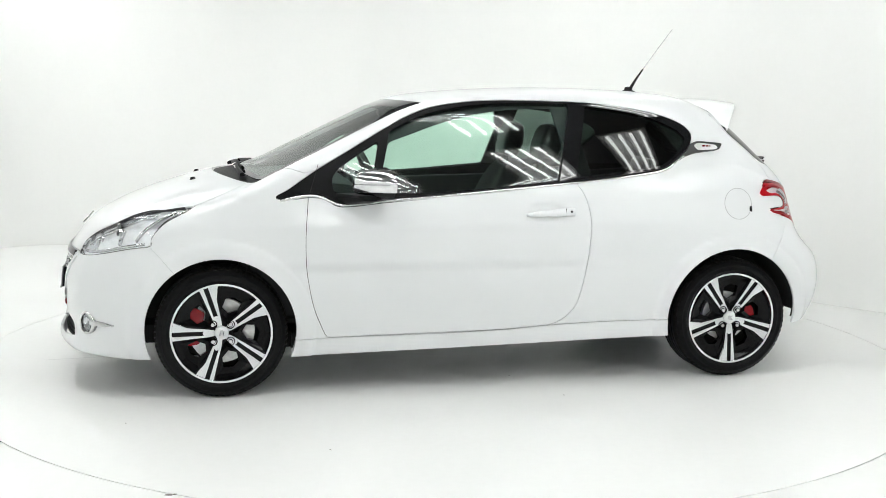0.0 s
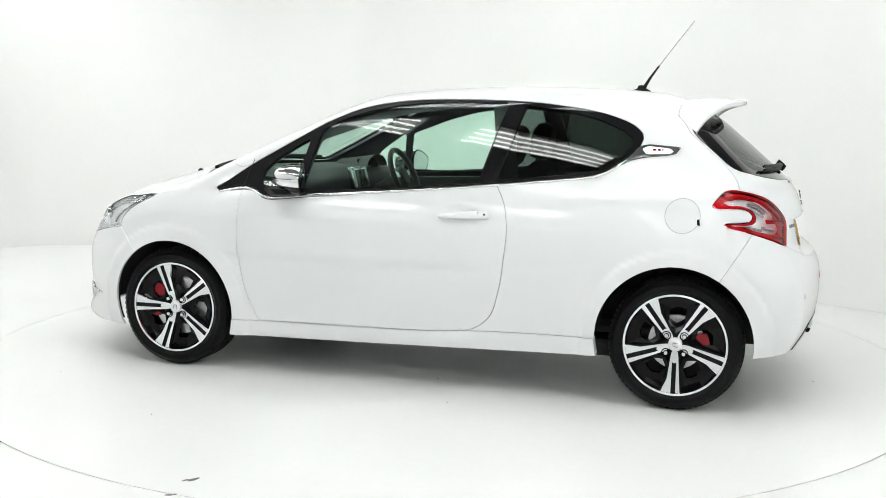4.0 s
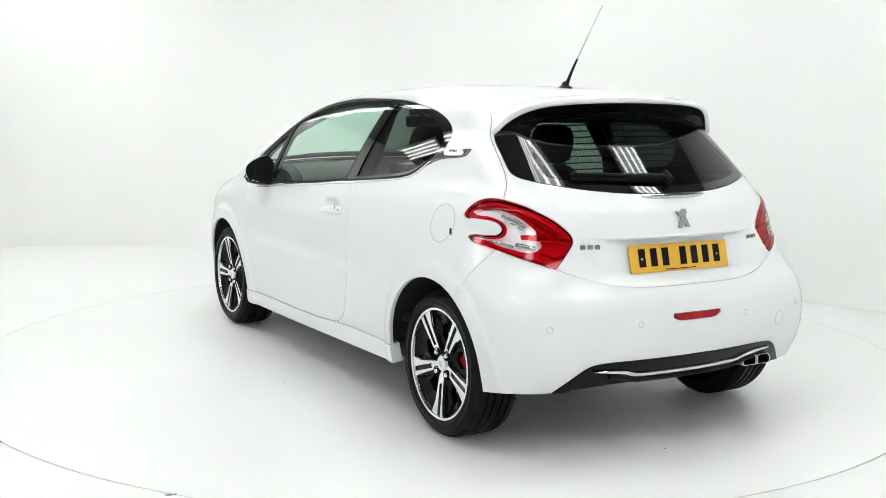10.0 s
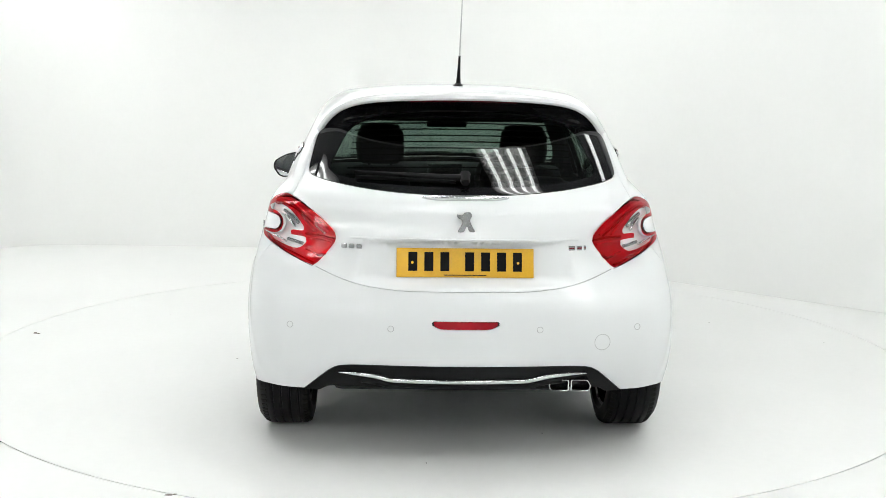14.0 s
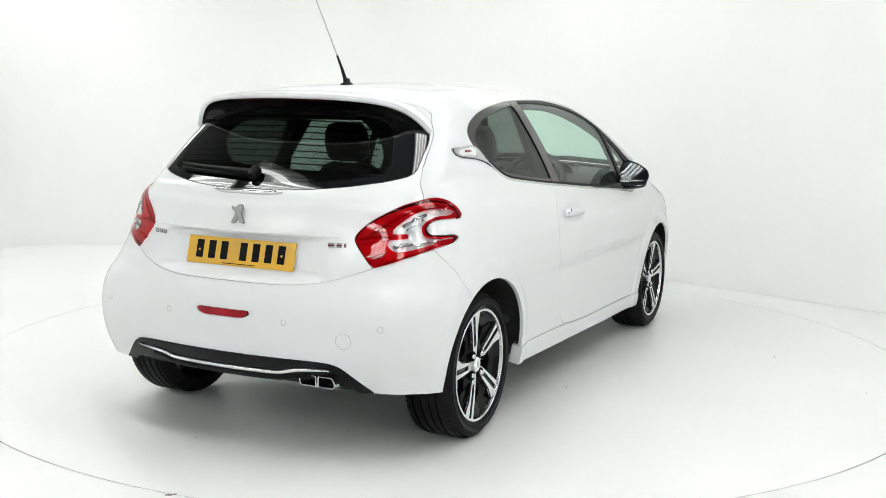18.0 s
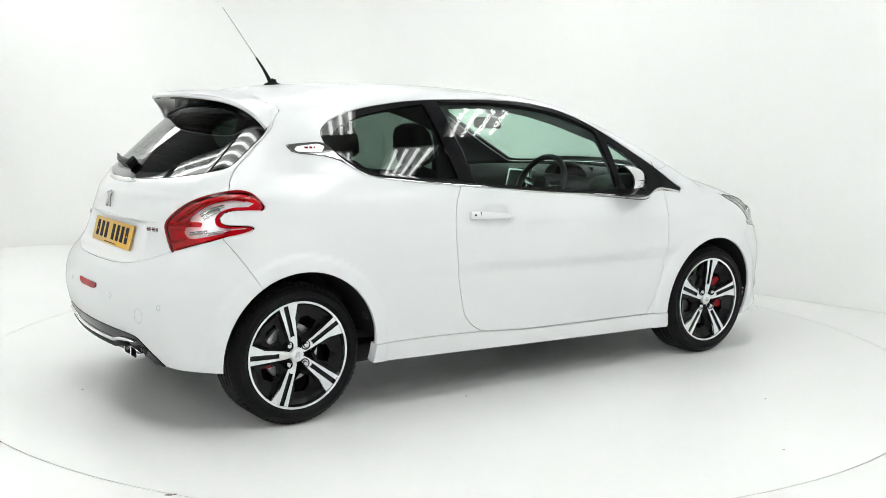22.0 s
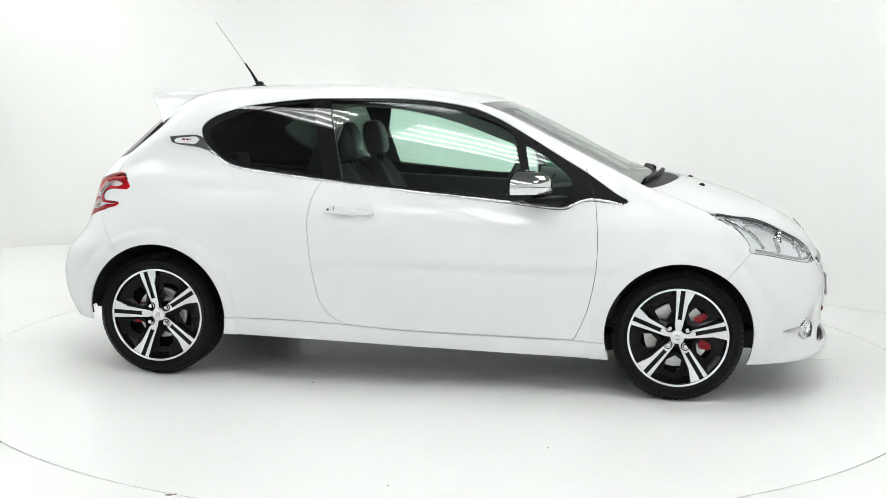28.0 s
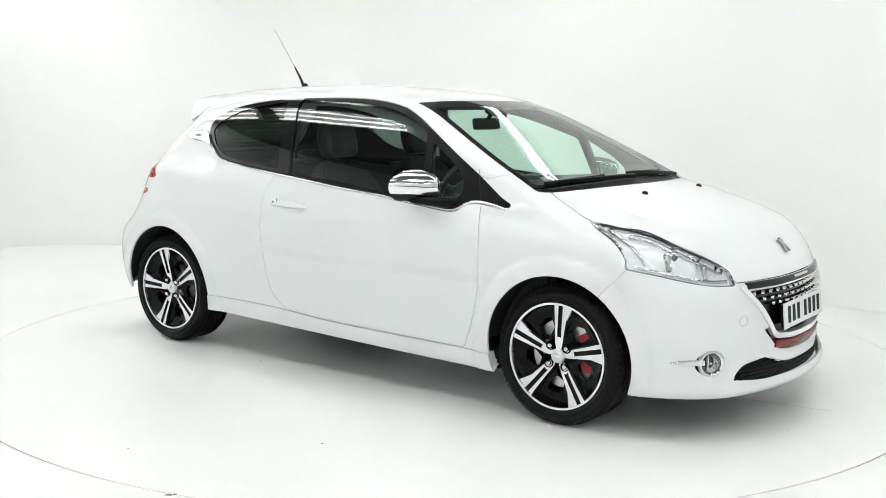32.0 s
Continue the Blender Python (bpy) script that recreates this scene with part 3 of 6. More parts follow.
TAILGATE = corner_loop([(-0.3, 0.672), (0.25, 0.671, 0.06), (0.39, 0.685, 0.08), (0.484, 0.71, 0.08), (0.585, 0.75), (0.70, 0.9), (0.684, 0.99, 0.03), (0.651, 1.044, 0.03), (0.634, 1.09, 0.03), (0.612, 1.2, 0.03), (0.60, 1.245, 0.02), (0.555, 1.315, 0.04), (0.5, 1.6), (-0.3, 1.6)], 0.01)
GRILLE = corner_loop([(-0.508, 0.639), (0.508, 0.639), (0.46, 0.585, 0.03), (0.40, 0.52, 0.05), (0.30, 0.402, 0.03), (0.15, 0.384, 0.05), (-0.15, 0.384, 0.05), (-0.30, 0.402, 0.03), (-0.40, 0.52, 0.05), (-0.46, 0.585, 0.03)], 0.012)
UNDER_GRILLE = corner_loop([(-0.385, 0.452), (0.385, 0.452), (0.25, 0.345, 0.03), (0.12, 0.33, 0.05), (-0.12, 0.33, 0.05), (-0.25, 0.345, 0.03)], 0.008)
LOW_DUCT = corner_loop([(-0.575, 0.258), (-0.49, 0.312, 0.03), (-0.345, 0.328, 0.04), (-0.2, 0.286, 0.05), (0.2, 0.286, 0.05), (0.345, 0.328, 0.04), (0.49, 0.312, 0.03), (0.575, 0.258), (0.4, 0.242, 0.06), (-0.4, 0.242, 0.06)], 0.01)
screen_edge = curve((0.9, 0.755), (1.01, 0.748), (1.1, 0.722), (1.19, 0.675), (1.29, 0.61), (1.38, 0.552), (1.45, 0.5))
bonnet_edge = curve((0.8, 0.60), (1.08, 0.672), (1.225, 0.722), (1.379, 0.769), (1.5, 0.755), (1.613, 0.711), (1.744, 0.66), (1.836, 0.584), (1.9, 0.52), (2.1, 0.45))
sill_top = curve((-1.2, 0.318), (-0.9, 0.313), (-0.6, 0.311), (-0.33, 0.302), (-0.06, 0.284), (0.79, 0.269), (1.1, 0.262))


def xyz(sheet):
    return sheet[0].T


def join(*parts):
    """Several sheets as one."""
    v, t, k = [], [], 0
    for a, b in parts:
        v.append(a)
        t.append(b + k)
        k += len(a)
    return np.concatenate(v), np.concatenate(t)


def mirrored(sheet):
    return sheet[0] * [1, -1, 1], sheet[1][:, ::-1]


def whole(sheet):
    return tidy(*join(sheet, mirrored(sheet)))


def normals_of(v):
    n = slope(v)
    n[np.abs(v[:, 1]) < 1e-6, 1] = 0
    return n


def panel(name, sheet, mat, parent=car, depth=0.012, label="", out=0.0):
    """A body panel: the sheet with a return edge along its rims."""
    v, t = sheet
    n = normals_of(v)
    v = v + n * out
    ids = None
    if depth:
        count = len(v)
        v2, t2, ids = rim(v, t, n, depth)
        n = np.concatenate([n, n[ids], n[ids]])
        v, t = v2, t2
    me = mesh_object(name, v + CAR_AT, t, mat, parent, None if depth else n, label=label)
    if mat in (GLASS, DARK_GLASS, SCREEN_GLASS, LENS, RED_LENS):
        me.visible_shadow = False
    if depth:
        # the face keeps the skin's own normals, the return edge its flat ones
        d = me.data
        flat = np.zeros(len(d.polygons), bool)
        vi = np.array([p.vertices[0] for p in d.polygons])
        flat[vi >= count] = True
        loops = np.zeros(len(d.loops), int)
        d.loops.foreach_get("vertex_index", loops)
        pn = np.zeros(len(d.polygons) * 3)
        d.polygons.foreach_get("normal", pn)
        pn = pn.reshape(-1, 3)
        ln = n[loops]
        owner = np.repeat(np.arange(len(d.polygons)), 3)
        ln[flat[owner]] = pn[owner][flat[owner]]
        d.normals_split_custom_set([tuple(k) for k in ln])
    return me


def carve(rest, fn, gap=0.002):
    """Cuts a sheet where fn(x, y, z) is below 0, leaving a shut line of that half width."""
    got, left = cut(rest, fn(*xyz(rest)) + gap)
    if gap:
        _, left = cut(left, fn(*xyz(left)) - gap)
    return got, left


def inset(sheet, by):
    """The sheet moved in along its normals."""
    return sheet[0] - normals_of(sheet[0]) * by, sheet[1]


def ribbon(name, pts, half, proud, mat, parent, label="", up=None):
    """A flat bar with chamfered edges along points of the skin; pts and their normals are given."""
    p, n = pts
    d = np.gradient(p, axis=0)
    d /= np.maximum(np.linalg.norm(d, axis=1, keepdims=True), 1e-9)
    a = np.cross(n, d)
    half = np.broadcast_to(half, len(p))[:, None]
    rows = [p - a * half - n * 0.006] + [p + a * half * u + n * proud * h for u, h in ((-1, 0.25), (-0.88, 0.68), (-0.55, 0.93), (0, 1.0), (0.55, 0.93), (0.88, 0.68), (1, 0.25))] + [p + a * half - n * 0.006]
    v = np.stack(rows, 1).reshape(-1, 3)
    m = len(rows)
    f = []
    for i in range(len(p) - 1):
        for j in range(m - 1):
            f.append((i * m + j, i * m + j + 1, (i + 1) * m + j + 1, (i + 1) * m + j))
    bm = bmesh.new()
    vs = [bm.verts.new(Vector(q) + Vector(CAR_AT)) for q in v]
    for q in f:
        bm.faces.new([vs[k] for k in q])
    bm.faces.new(vs[:m][::-1])
    bm.faces.new(vs[-m:])
    return part(name, bm, mat, parent, label)


def along(pts, n=90):
    p = np.array(pts, float)
    k = len(p)
    u = np.linspace(0, k - 1, n)
    i = np.minimum(u.astype(int), k - 2)
    f = (u - i)[:, None]
    a, b, c, d = p[np.maximum(i - 1, 0)], p[i], p[i + 1], p[np.minimum(i + 2, k - 1)]
    return 0.5 * (2 * b + (c - a) * f + (2 * a - 5 * b + 4 * c - d) * f ** 2 + (3 * b - a - 3 * c + d) * f ** 3)


def build_body():
    rest = skin()
    full = rest
    _, rest = cut(rest, xyz(rest)[2] - lower_edge(xyz(rest)[0]))
    for ax, az, ar in ARCHES:
        _, rest = cut(rest, np.where(xyz(rest)[1] > 0.3, np.hypot(xyz(rest)[0] - ax, xyz(rest)[2] - az) - ar, 1.0))
    got = {}
    got["back_glass"], rest = carve(rest, lambda x, y, z: np.where(x < -0.9, inside_by(BACK_GLASS, y, z), 0.09), 0.0015)
    got["screen"], rest = carve(rest, lambda x, y, z: np.maximum.reduce([0.415 - 0.36 * y * y - x, x - 1.31 + 0.36 * y * y, y - screen_edge(z), 0.93 - z]), 0.0015)
    got["windows"], rest = carve(rest, lambda x, y, z: np.where(y > 0.35, inside_by(WINDOWS, x, z), 0.09), 0.001)
    got["headlight"], rest = carve(rest, lambda x, y, z: np.where(x > 1, inside_by(HEADLIGHT, x - y, z), 0.09), 0.0008)
    got["tail_lamp"], rest = carve(rest, lambda x, y, z: np.where(x < -1, inside_by(TAIL_LAMP, -x - y, z), 0.09), 0.0015)
    got["door"], rest = carve(rest, lambda x, y, z: np.where(y > 0.35, inside_by(DOOR, x, z), 0.09), 0.0014)
    got["sill"], rest = carve(rest, lambda x, y, z: np.maximum.reduce([z - sill_top(x), np.abs(x) - 1.1, 0.35 - y]), 0.0012)
    got["bonnet"], rest = carve(rest, lambda x, y, z: np.maximum.reduce([1.31 - 0.36 * y * y - x, y - bonnet_edge(x), 0.652 - z]))
    got["front_bumper"], rest = carve(rest, lambda x, y, z: 1.454 + (z - 0.566) * 0.88 - x, 0.0012)
    got["wing"], rest = carve(rest, lambda x, y, z: np.maximum(0.72 + 0.11 * np.clip((z - 0.92) / 0.15, 0, 1) - x, z - 1.055 + 0.3 * np.clip(x - 0.83, 0, 0.05) - 0.3 * np.clip(x - 0.89, 0, 0.06)), 0.0009)
    got["tailgate"], rest = carve(rest, lambda x, y, z: np.where(x < -0.9, np.maximum(inside_by(TAILGATE, y, z), x + 1.22), 0.09), 0.0009)
    got["rear_bumper"], rest = carve(rest, lambda x, y, z: np.maximum(x + 1.484 + (z - 0.664) * 0.62, z - 0.83), 0.0012)
    # openings of the front bumper
    bumper = got["front_bumper"]
    for name, loop in (("grille", GRILLE), ("red_strip", UNDER_GRILLE), ("duct", LOW_DUCT)):
        got[name], bumper = cut(bumper, inside_by(loop, xyz(bumper)[1], xyz(bumper)[2]))
    _, bumper = cut(bumper, np.where(xyz(bumper)[0] > 1.7, np.hypot(xyz(bumper)[1] - 0.638, xyz(bumper)[2] - 0.333) - 0.052, 1))
    # rear fog lamp and number plate recess
    tail = got["rear_bumper"]
    fog = corner_loop([(-0.148, 0.566), (0.148, 0.566), (0.10, 0.536, 0.03), (-0.10, 0.536, 0.03)], 0.014)
    got["fog_lamp"], tail = carve(tail, lambda x, y, z: inside_by(fog, y, z), 0.001)
    low = corner_loop([(-0.63, 0.2), (-0.612, 0.275), (-0.49, 0.386, 0.05), (-0.40, 0.392, 0.1), (0.40, 0.392, 0.1), (0.49, 0.386, 0.05), (0.612, 0.275), (0.63, 0.2)], 0.01)
    got["diffuser"], tail = carve(tail, lambda x, y, z: inside_by(low, y, z), 0.001)
    _, got["diffuser"] = cut(got["diffuser"], xyz(got["diffuser"])[2] - 0.30 + 0.05 * ramp((xyz(got["diffuser"])[1] - 0.5) / 0.1))

    # painted panels
    panel("body_shell", whole(rest), PAINT, depth=0.016)
    panel("bonnet", whole(got["bonnet"]), PAINT)
    gate = panel("tailgate", whole(got["tailgate"]), PAINT)
    front = panel("front_bumper", whole(bumper), PAINT)
    rear = panel("rear_bumper", whole(tail), PAINT)
    panel("diffuser", whole(got["diffuser"]), WHEEL_BLACK, rear, label="black plastic rear diffuser", out=0.004)
    panel("rear_fog_lamp", whole(got["fog_lamp"]), FOG_RED, rear, label="red rear fog lamp", depth=0.006, out=0.002)
    # grille: chrome frame, black honeycomb ground, red strip below, duct at the foot
    g = got["grille"]
    core, frame_ring = cut(g, inside_by(GRILLE, xyz(g)[1], xyz(g)[2]) + 0.023)
    panel("grille_frame", whole(frame_ring), BRIGHT_ALLOY, front, depth=0.03, out=0.006, label="chrome grille frame")
    panel("grille_ground", whole(inset(core, 0.03)), BLACK_GLOSS, front, depth=0.0, label="gloss black grille ground")
    panel("under_grille", whole(inset(got["red_strip"], 0.014)), BLACK_GLOSS, front, depth=0.02, label="gloss black ground below the grille")
    y = np.linspace(-0.285, 0.285, 41)
    p = end_point(y, 0.357 + 0.16 * np.maximum(np.abs(y) - 0.15, 0) ** 1.2, 0.0, rear=False)
    ribbon("red_strip", (p - slope(p) * 0.006, slope(p)), 0.0215 - 0.006 * (np.abs(y) / 0.285) ** 4, 0.014, RED_TRIM, front, "rounded dark red strip below the grille")
    panel("lower_duct", whole(inset(got["duct"], 0.03)), BLACK_TRIM, front, depth=0.0, label="black lower air duct")
    sides = {}
    for side in (1, -1):
        flip = (lambda s: s) if side > 0 else mirrored
        sides[side] = door = panel("door", flip(got["door"]), PAINT)
        panel("wing", flip(got["wing"]), PAINT)
        panel("sill", flip(got["sill"]), PAINT, out=0.006, depth=0.05)
        # window band: glass panes in black trim
        w = got["windows"]
        pane, w = carve(w, lambda x, y, z: inside_by(DOOR_GLASS, x, z), 0.0)
        quarter, w = carve(w, lambda x, y, z: inside_by(QUARTER_GLASS, x, z), 0.0)
        back, w = carve(w, lambda x, y, z: inside_by(REAR_GLASS, x, z), 0.0)
        post, w = carve(w, lambda x, y, z: inside_by(B_POST, x, z), 0.0)
        ahead, behind = cut(w, -0.42 - xyz(w)[0])
        panel("door_frame", flip(ahead), BLACK_TRIM, door, label="matt black window frame", depth=0.02, out=-0.002)
        panel("window_surround", flip(behind), GLASS_BORDER, label="gloss black window surround", depth=0.02, out=-0.002)
        panel("b_post_cover", flip(post), GLASS_BORDER, door, label="gloss black door post cover", depth=0.02, out=-0.001)
        for name, s, mat in (("door_window", pane, GLASS), ("quarter_window", quarter, GLASS), ("rear_side_window", back, DARK_GLASS)):
            panel(name, flip(s), mat, car if "rear" in name else door, depth=0.0, out=-0.006, label="dark privacy glass" if mat is DARK_GLASS else "green-tinted glass")
        # head lamps: clear cover over a silver bowl
        h = flip(got["headlight"])
        lamp = panel("headlight", inset(h, 0.02), BOWL, depth=0.0, label="headlight with a silver reflector")
        panel("lens", h, LENS, lamp, depth=0.0, out=-0.002)
        bowl, _ = carve(got["headlight"], lambda x, y, z: -np.maximum(inside_by(HEADLIGHT, x - y, z) + 0.005, -0.05), 0.0)
        panel("bezel", flip(bowl), CHROME, lamp, depth=0.024, out=-0.006, label="bright lamp rim")
        # tail lamps
        tl = got["tail_lamp"]
        clear, red = carve(tl, lambda x, y, z: inside_by(TAIL_CLEAR, -x - y, z), 0.0)
        lamp = panel("tail_lamp", flip(inset(tl, 0.02)), BOWL, depth=0.0, label="red tail lamp with a clear claw-shaped centre")
        # light guides and dark steps behind the red lens, all along its outline
        for line, half, mat in (([(0.70, 0.978), (0.77, 0.986), (0.86, 0.980), (0.97, 0.956), (1.08, 0.917), (1.17, 0.873)], 0.0045, LAMP_SILVER),
                                ([(0.72, 0.966), (0.80, 0.973), (0.88, 0.964), (0.98, 0.940), (1.07, 0.904), (1.15, 0.868)], 0.0030, RED_LAMP),
                                ([(0.90, 0.957), (0.98, 0.929), (1.05, 0.893), (1.10, 0.872)], 0.0032, LAMP_SILVER),
                                ([(1.045, 0.8625), (1.09, 0.8625), (1.14, 0.861), (1.215, 0.852)], 0.0042, RED_LAMP),
                                ([(1.06, 0.850), (1.1, 0.848), (1.15, 0.845), (1.2, 0.838)], 0.0030, LAMP_SILVER),
                                ([(1.07, 0.806), (1.11, 0.797), (1.15, 0.786), (1.185, 0.794)], 0.0032, RED_LAMP),
                                ([(0.80, 0.827), (0.90, 0.805), (1.02, 0.783), (1.13, 0.760)], 0.0032, RED_LAMP),
                                ([(0.72, 0.928), (0.79, 0.928), (0.845, 0.914), (0.866, 0.886), (0.845, 0.864), (0.78, 0.857), (0.70, 0.853)], 0.0035, LAMP_SILVER),
                                ([(0.84, 0.943), (0.92, 0.925), (0.98, 0.900)], 0.006, BADGE), ([(0.86, 0.925), (0.92, 0.905), (0.96, 0.885)], 0.0045, CHROME),
                                ([(0.93, 0.838), (0.98, 0.833), (1.04, 0.826)], 0.0065, BADGE), ([(0.78, 0.845), (0.86, 0.838), (0.92, 0.828)], 0.004, CHROME)):
            spots = along(line, 40)
            yy = solve(lambda v: body_f(-spots[:, 0] - v, v, spots[:, 1]), np.full(40, 0.2), np.full(40, 1.0))
            p = np.stack([-spots[:, 0] - yy, yy, spots[:, 1]], 1)
            n = slope(p)
            ribbon("light_guide", ((p - n * 0.0095) * [1, side, 1], n * [1, side, 1]), half, 0.005, mat, lamp, "light guide in the lamp")
        panel("red_lens", flip(red), RED_LENS, lamp, depth=0.0, out=0.001, label="deep red lens")
        panel("clear_lens", flip(clear), LENS, lamp, depth=0.0, out=0.001)
        _, edge = cut(tl, inside_by(TAIL_LAMP, -xyz(tl)[0] - xyz(tl)[1], xyz(tl)[2]) + 0.0014)
        panel("lamp_outline", flip(edge), BLACK_TRIM, lamp, depth=0.01, out=0.002, label="thin black lamp seal")
    # glass
    g = got["back_glass"]
    inner = corner_loop([(-0.3, 1.31), (0.36, 1.31, 0.1), (0.46, 1.27, 0.08), (0.545, 1.09, 0.06), (0.40, 1.065, 0.1), (0.24, 1.05, 0.1), (-0.3, 1.045)], 0.02)
    pane, border = carve(g, lambda x, y, z: inside_by(inner, y, z), 0.0)
    panel("rear_window", whole(pane), DARK_GLASS, gate, depth=0.0, label="dark tinted heated rear window")
    panel("rear_window_border", whole(border), GLASS_BORDER, gate, depth=0.006, label="black printed glass border")
    s = got["screen"]
    cowl, s = carve(s, lambda x, y, z: 1.205 - 0.22 * y * y - x, 0.0)
    pane, border = carve(s, lambda x, y, z: np.maximum.reduce([0.50 - 0.36 * y * y - x, x - 1.17 + 0.20 * y * y, y - screen_edge(z) + 0.035]), 0.0)
    panel("windscreen", whole(pane), SCREEN_GLASS, depth=0.0, label="clear green-tinted windscreen")
    panel("windscreen_border", whole(border), GLASS_BORDER, depth=0.004, label="black printed glass border")
    panel("scuttle_panel", whole(cowl), BLACK_TRIM, depth=0.006, out=-0.008, label="black plastic panel below the windscreen")
    # lining behind the skin
    li = inset(full, 0.028)
    keep = full[0]
    x, y, z = keep.T
    f = np.minimum.reduce([np.where(x < -0.9, inside_by(BACK_GLASS, y, z), 0.09) + 0.03,
                           np.maximum.reduce([0.47 - 0.36 * y * y - x, x - 1.2 + 0.3 * y * y, y - screen_edge(z) + 0.03, 0.95 - z]),
                           np.where(y > 0.35, np.minimum.reduce([inside_by(DOOR_HOLE, x, z), inside_by(QUARTER_GLASS, x, z), inside_by(REAR_GLASS, x, z)]), 0.09),
                           *[np.where(y > 0.3, np.hypot(x - ax, z - az) - ar - 0.005, 1) for ax, az, ar in ARCHES],
                           np.where((x > 1.5) & (z < 0.66) & (y < 0.58), -1, 1), z - lower_edge(x) - 0.02,
                           np.where(x > 1, inside_by(HEADLIGHT, x - y, z), 0.09), np.where(x < -1, inside_by(TAIL_LAMP, -x - y, z), 0.09)])
    _, li = cut(li, f)
    low, up = cut(li, li[0][:, 2] - 1.0)
    mesh_object("inner_shell", whole(low)[0] + CAR_AT, whole(low)[1], UNDER, car)
    mesh_object("headlining", whole(up)[0] + CAR_AT, whole(up)[1], LINING, car)
    return gate, front, rear, sides


tailgate, front_bumper, rear_bumper, doors = build_body()

# ---- wheels: two-tone alloys with five split spokes ----
WHEEL_R = 0.304


def spoke_face(bm, out, drop=0.006):
    """A machined face, dished towards the hub."""
    for v in bm.verts:
        r = math.hypot(v.co.x, v.co.z)
        v.co.y += -drop - 0.020 * (1 - min(r / 0.21, 1)) ** 1.4


def wheel_mesh_parts(front):
    """Builds one wheel about the y axis, its outer face towards +y."""
    w = new("wheel")
    tyre = [(0.228, -0.015), (0.235, -0.004), (0.246, 0.005), (0.249, 0.008), (0.253, 0.006), (0.268, 0.006), (0.272, 0.0075), (0.276, 0.004), (0.286, -0.004), (0.297, -0.02), (0.3025, -0.036)]
    for y in (-0.058, -0.092, -0.128, -0.163):
        tyre += [(WHEEL_R, y + 0.016), (WHEEL_R, y + 0.005), (WHEEL_R - 0.009, y + 0.003), (WHEEL_R - 0.009, y - 0.003), (WHEEL_R, y - 0.005)]
    tyre += [(0.3025, -0.178), (0.298, -0.19), (0.28, -0.204), (0.24, -0.206), (0.228, -0.19)]
    t = part("tyre", lathe(tyre, 96, "y"), RUBBER, w, "black low-profile tyre")
    notch = None
    for k in range(72):
        for y, tilt in ((-0.024, 14), (-0.188, -14)):
            m = pose(0, 0, 0, 0, 5 * k, 0) @ pose(0, y, 0.297, -22 if tilt > 0 else 22, 0, tilt)
            if notch is None:
                notch = part("tread_block", box((0.0175, 0.024, 0.006), bevel=0.0015, segments=1), TREAD, t, smooth=False)
                ob = notch
            else:
                ob = new("tread_block", notch.data)
                ob.parent = t
            ob.matrix_basis = m
    barrel = [(0.226, -0.010), (0.220, -0.008), (0.214, -0.016), (0.206, -0.03), (0.200, -0.06), (0.198, -0.12), (0.21, -0.185), (0.222, -0.19)]
    part("rim", lathe(barrel, 72, "y"), WHEEL_BLACK, w, "gloss black rim barrel")
    part("rim_edge", lathe([(0.2285, -0.012), (0.2285, -0.004), (0.226, -0.0005), (0.217, -0.0015), (0.2145, -0.012)], 72, "y"), ALLOY, w, "machined rim edge")
    for k in range(5):
        turn = pose(0, 0, 0, 0, 72 * k, 0)
        wide = [(0.030, 0.010), (0.10, 0.0095), (0.219, 0.0105), (0.214, 0.056), (0.203, 0.050), (0.172, 0.034), (0.155, 0.029), (0.085, 0.0205), (0.055, 0.017), (0.034, 0.013)]
        thin = [(0.030, -0.010), (0.034, -0.013), (0.055, -0.017), (0.085, -0.019), (0.155, -0.024), (0.2175, -0.030), (0.219, -0.0105), (0.10, -0.0095)]
        for name, out in (("spoke_arm", wide), ("spoke_arm", thin)):
            bm = slab(out, -0.008, 0, plane="xz")
            spoke_face(bm, out)
            part(name, bm, ALLOY, w, smooth=False, at=turn, label="machined silver spoke arm")
        bridge = slab([(0.028, -0.011), (0.078, -0.011), (0.083, 0.0), (0.078, 0.011), (0.028, 0.011)], -0.008, 0, plane="xz")
        spoke_face(bridge, None)
        part("spoke_root", bridge, ALLOY, w, smooth=False, at=turn)
        back = slab([(0.03, -0.02), (0.07, -0.024), (0.15, -0.031), (0.213, -0.036), (0.213, 0.062), (0.17, 0.04), (0.15, 0.034), (0.07, 0.026), (0.03, 0.02)], -0.034, 0, plane="xz")
        spoke_face(back, None, 0.0145)
        part("spoke_back", back, WHEEL_BLACK, w, smooth=False, at=turn, label="gloss black spoke flank")
        # the black inner wheel between two spokes, dished round a six-sided opening
        hole = [(0.113, 20), (0.152, 25), (0.168, 37), (0.162, 52), (0.118, 53.5), (0.090, 36)]
        edge = [(0.090, 9), (0.212, 9), (0.217, 37), (0.217, 66), (0.090, 65), (0.052, 36)]
        mid = [(0.55 * r1 + 0.45 * r2, 0.5 * a1 + 0.5 * a2) for (r1, a1), (r2, a2) in zip(edge, hole)]
        web = bmesh.new()
        rows = [[web.verts.new((r * math.cos(radians(a)), y, r * math.sin(radians(a)))) for r, a in ring] for ring, y in ((edge, -0.018), (mid, -0.031), (hole, -0.040), (hole, -0.066))]
        for r1, r2 in zip(rows, rows[1:]):
            for j in range(6):
                web.faces.new((r1[j], r1[(j + 1) % 6], r2[(j + 1) % 6], r2[j]))
        part("web", web, WHEEL_BLACK, w, smooth=False, at=turn, label="gloss black inner wheel between the spokes")
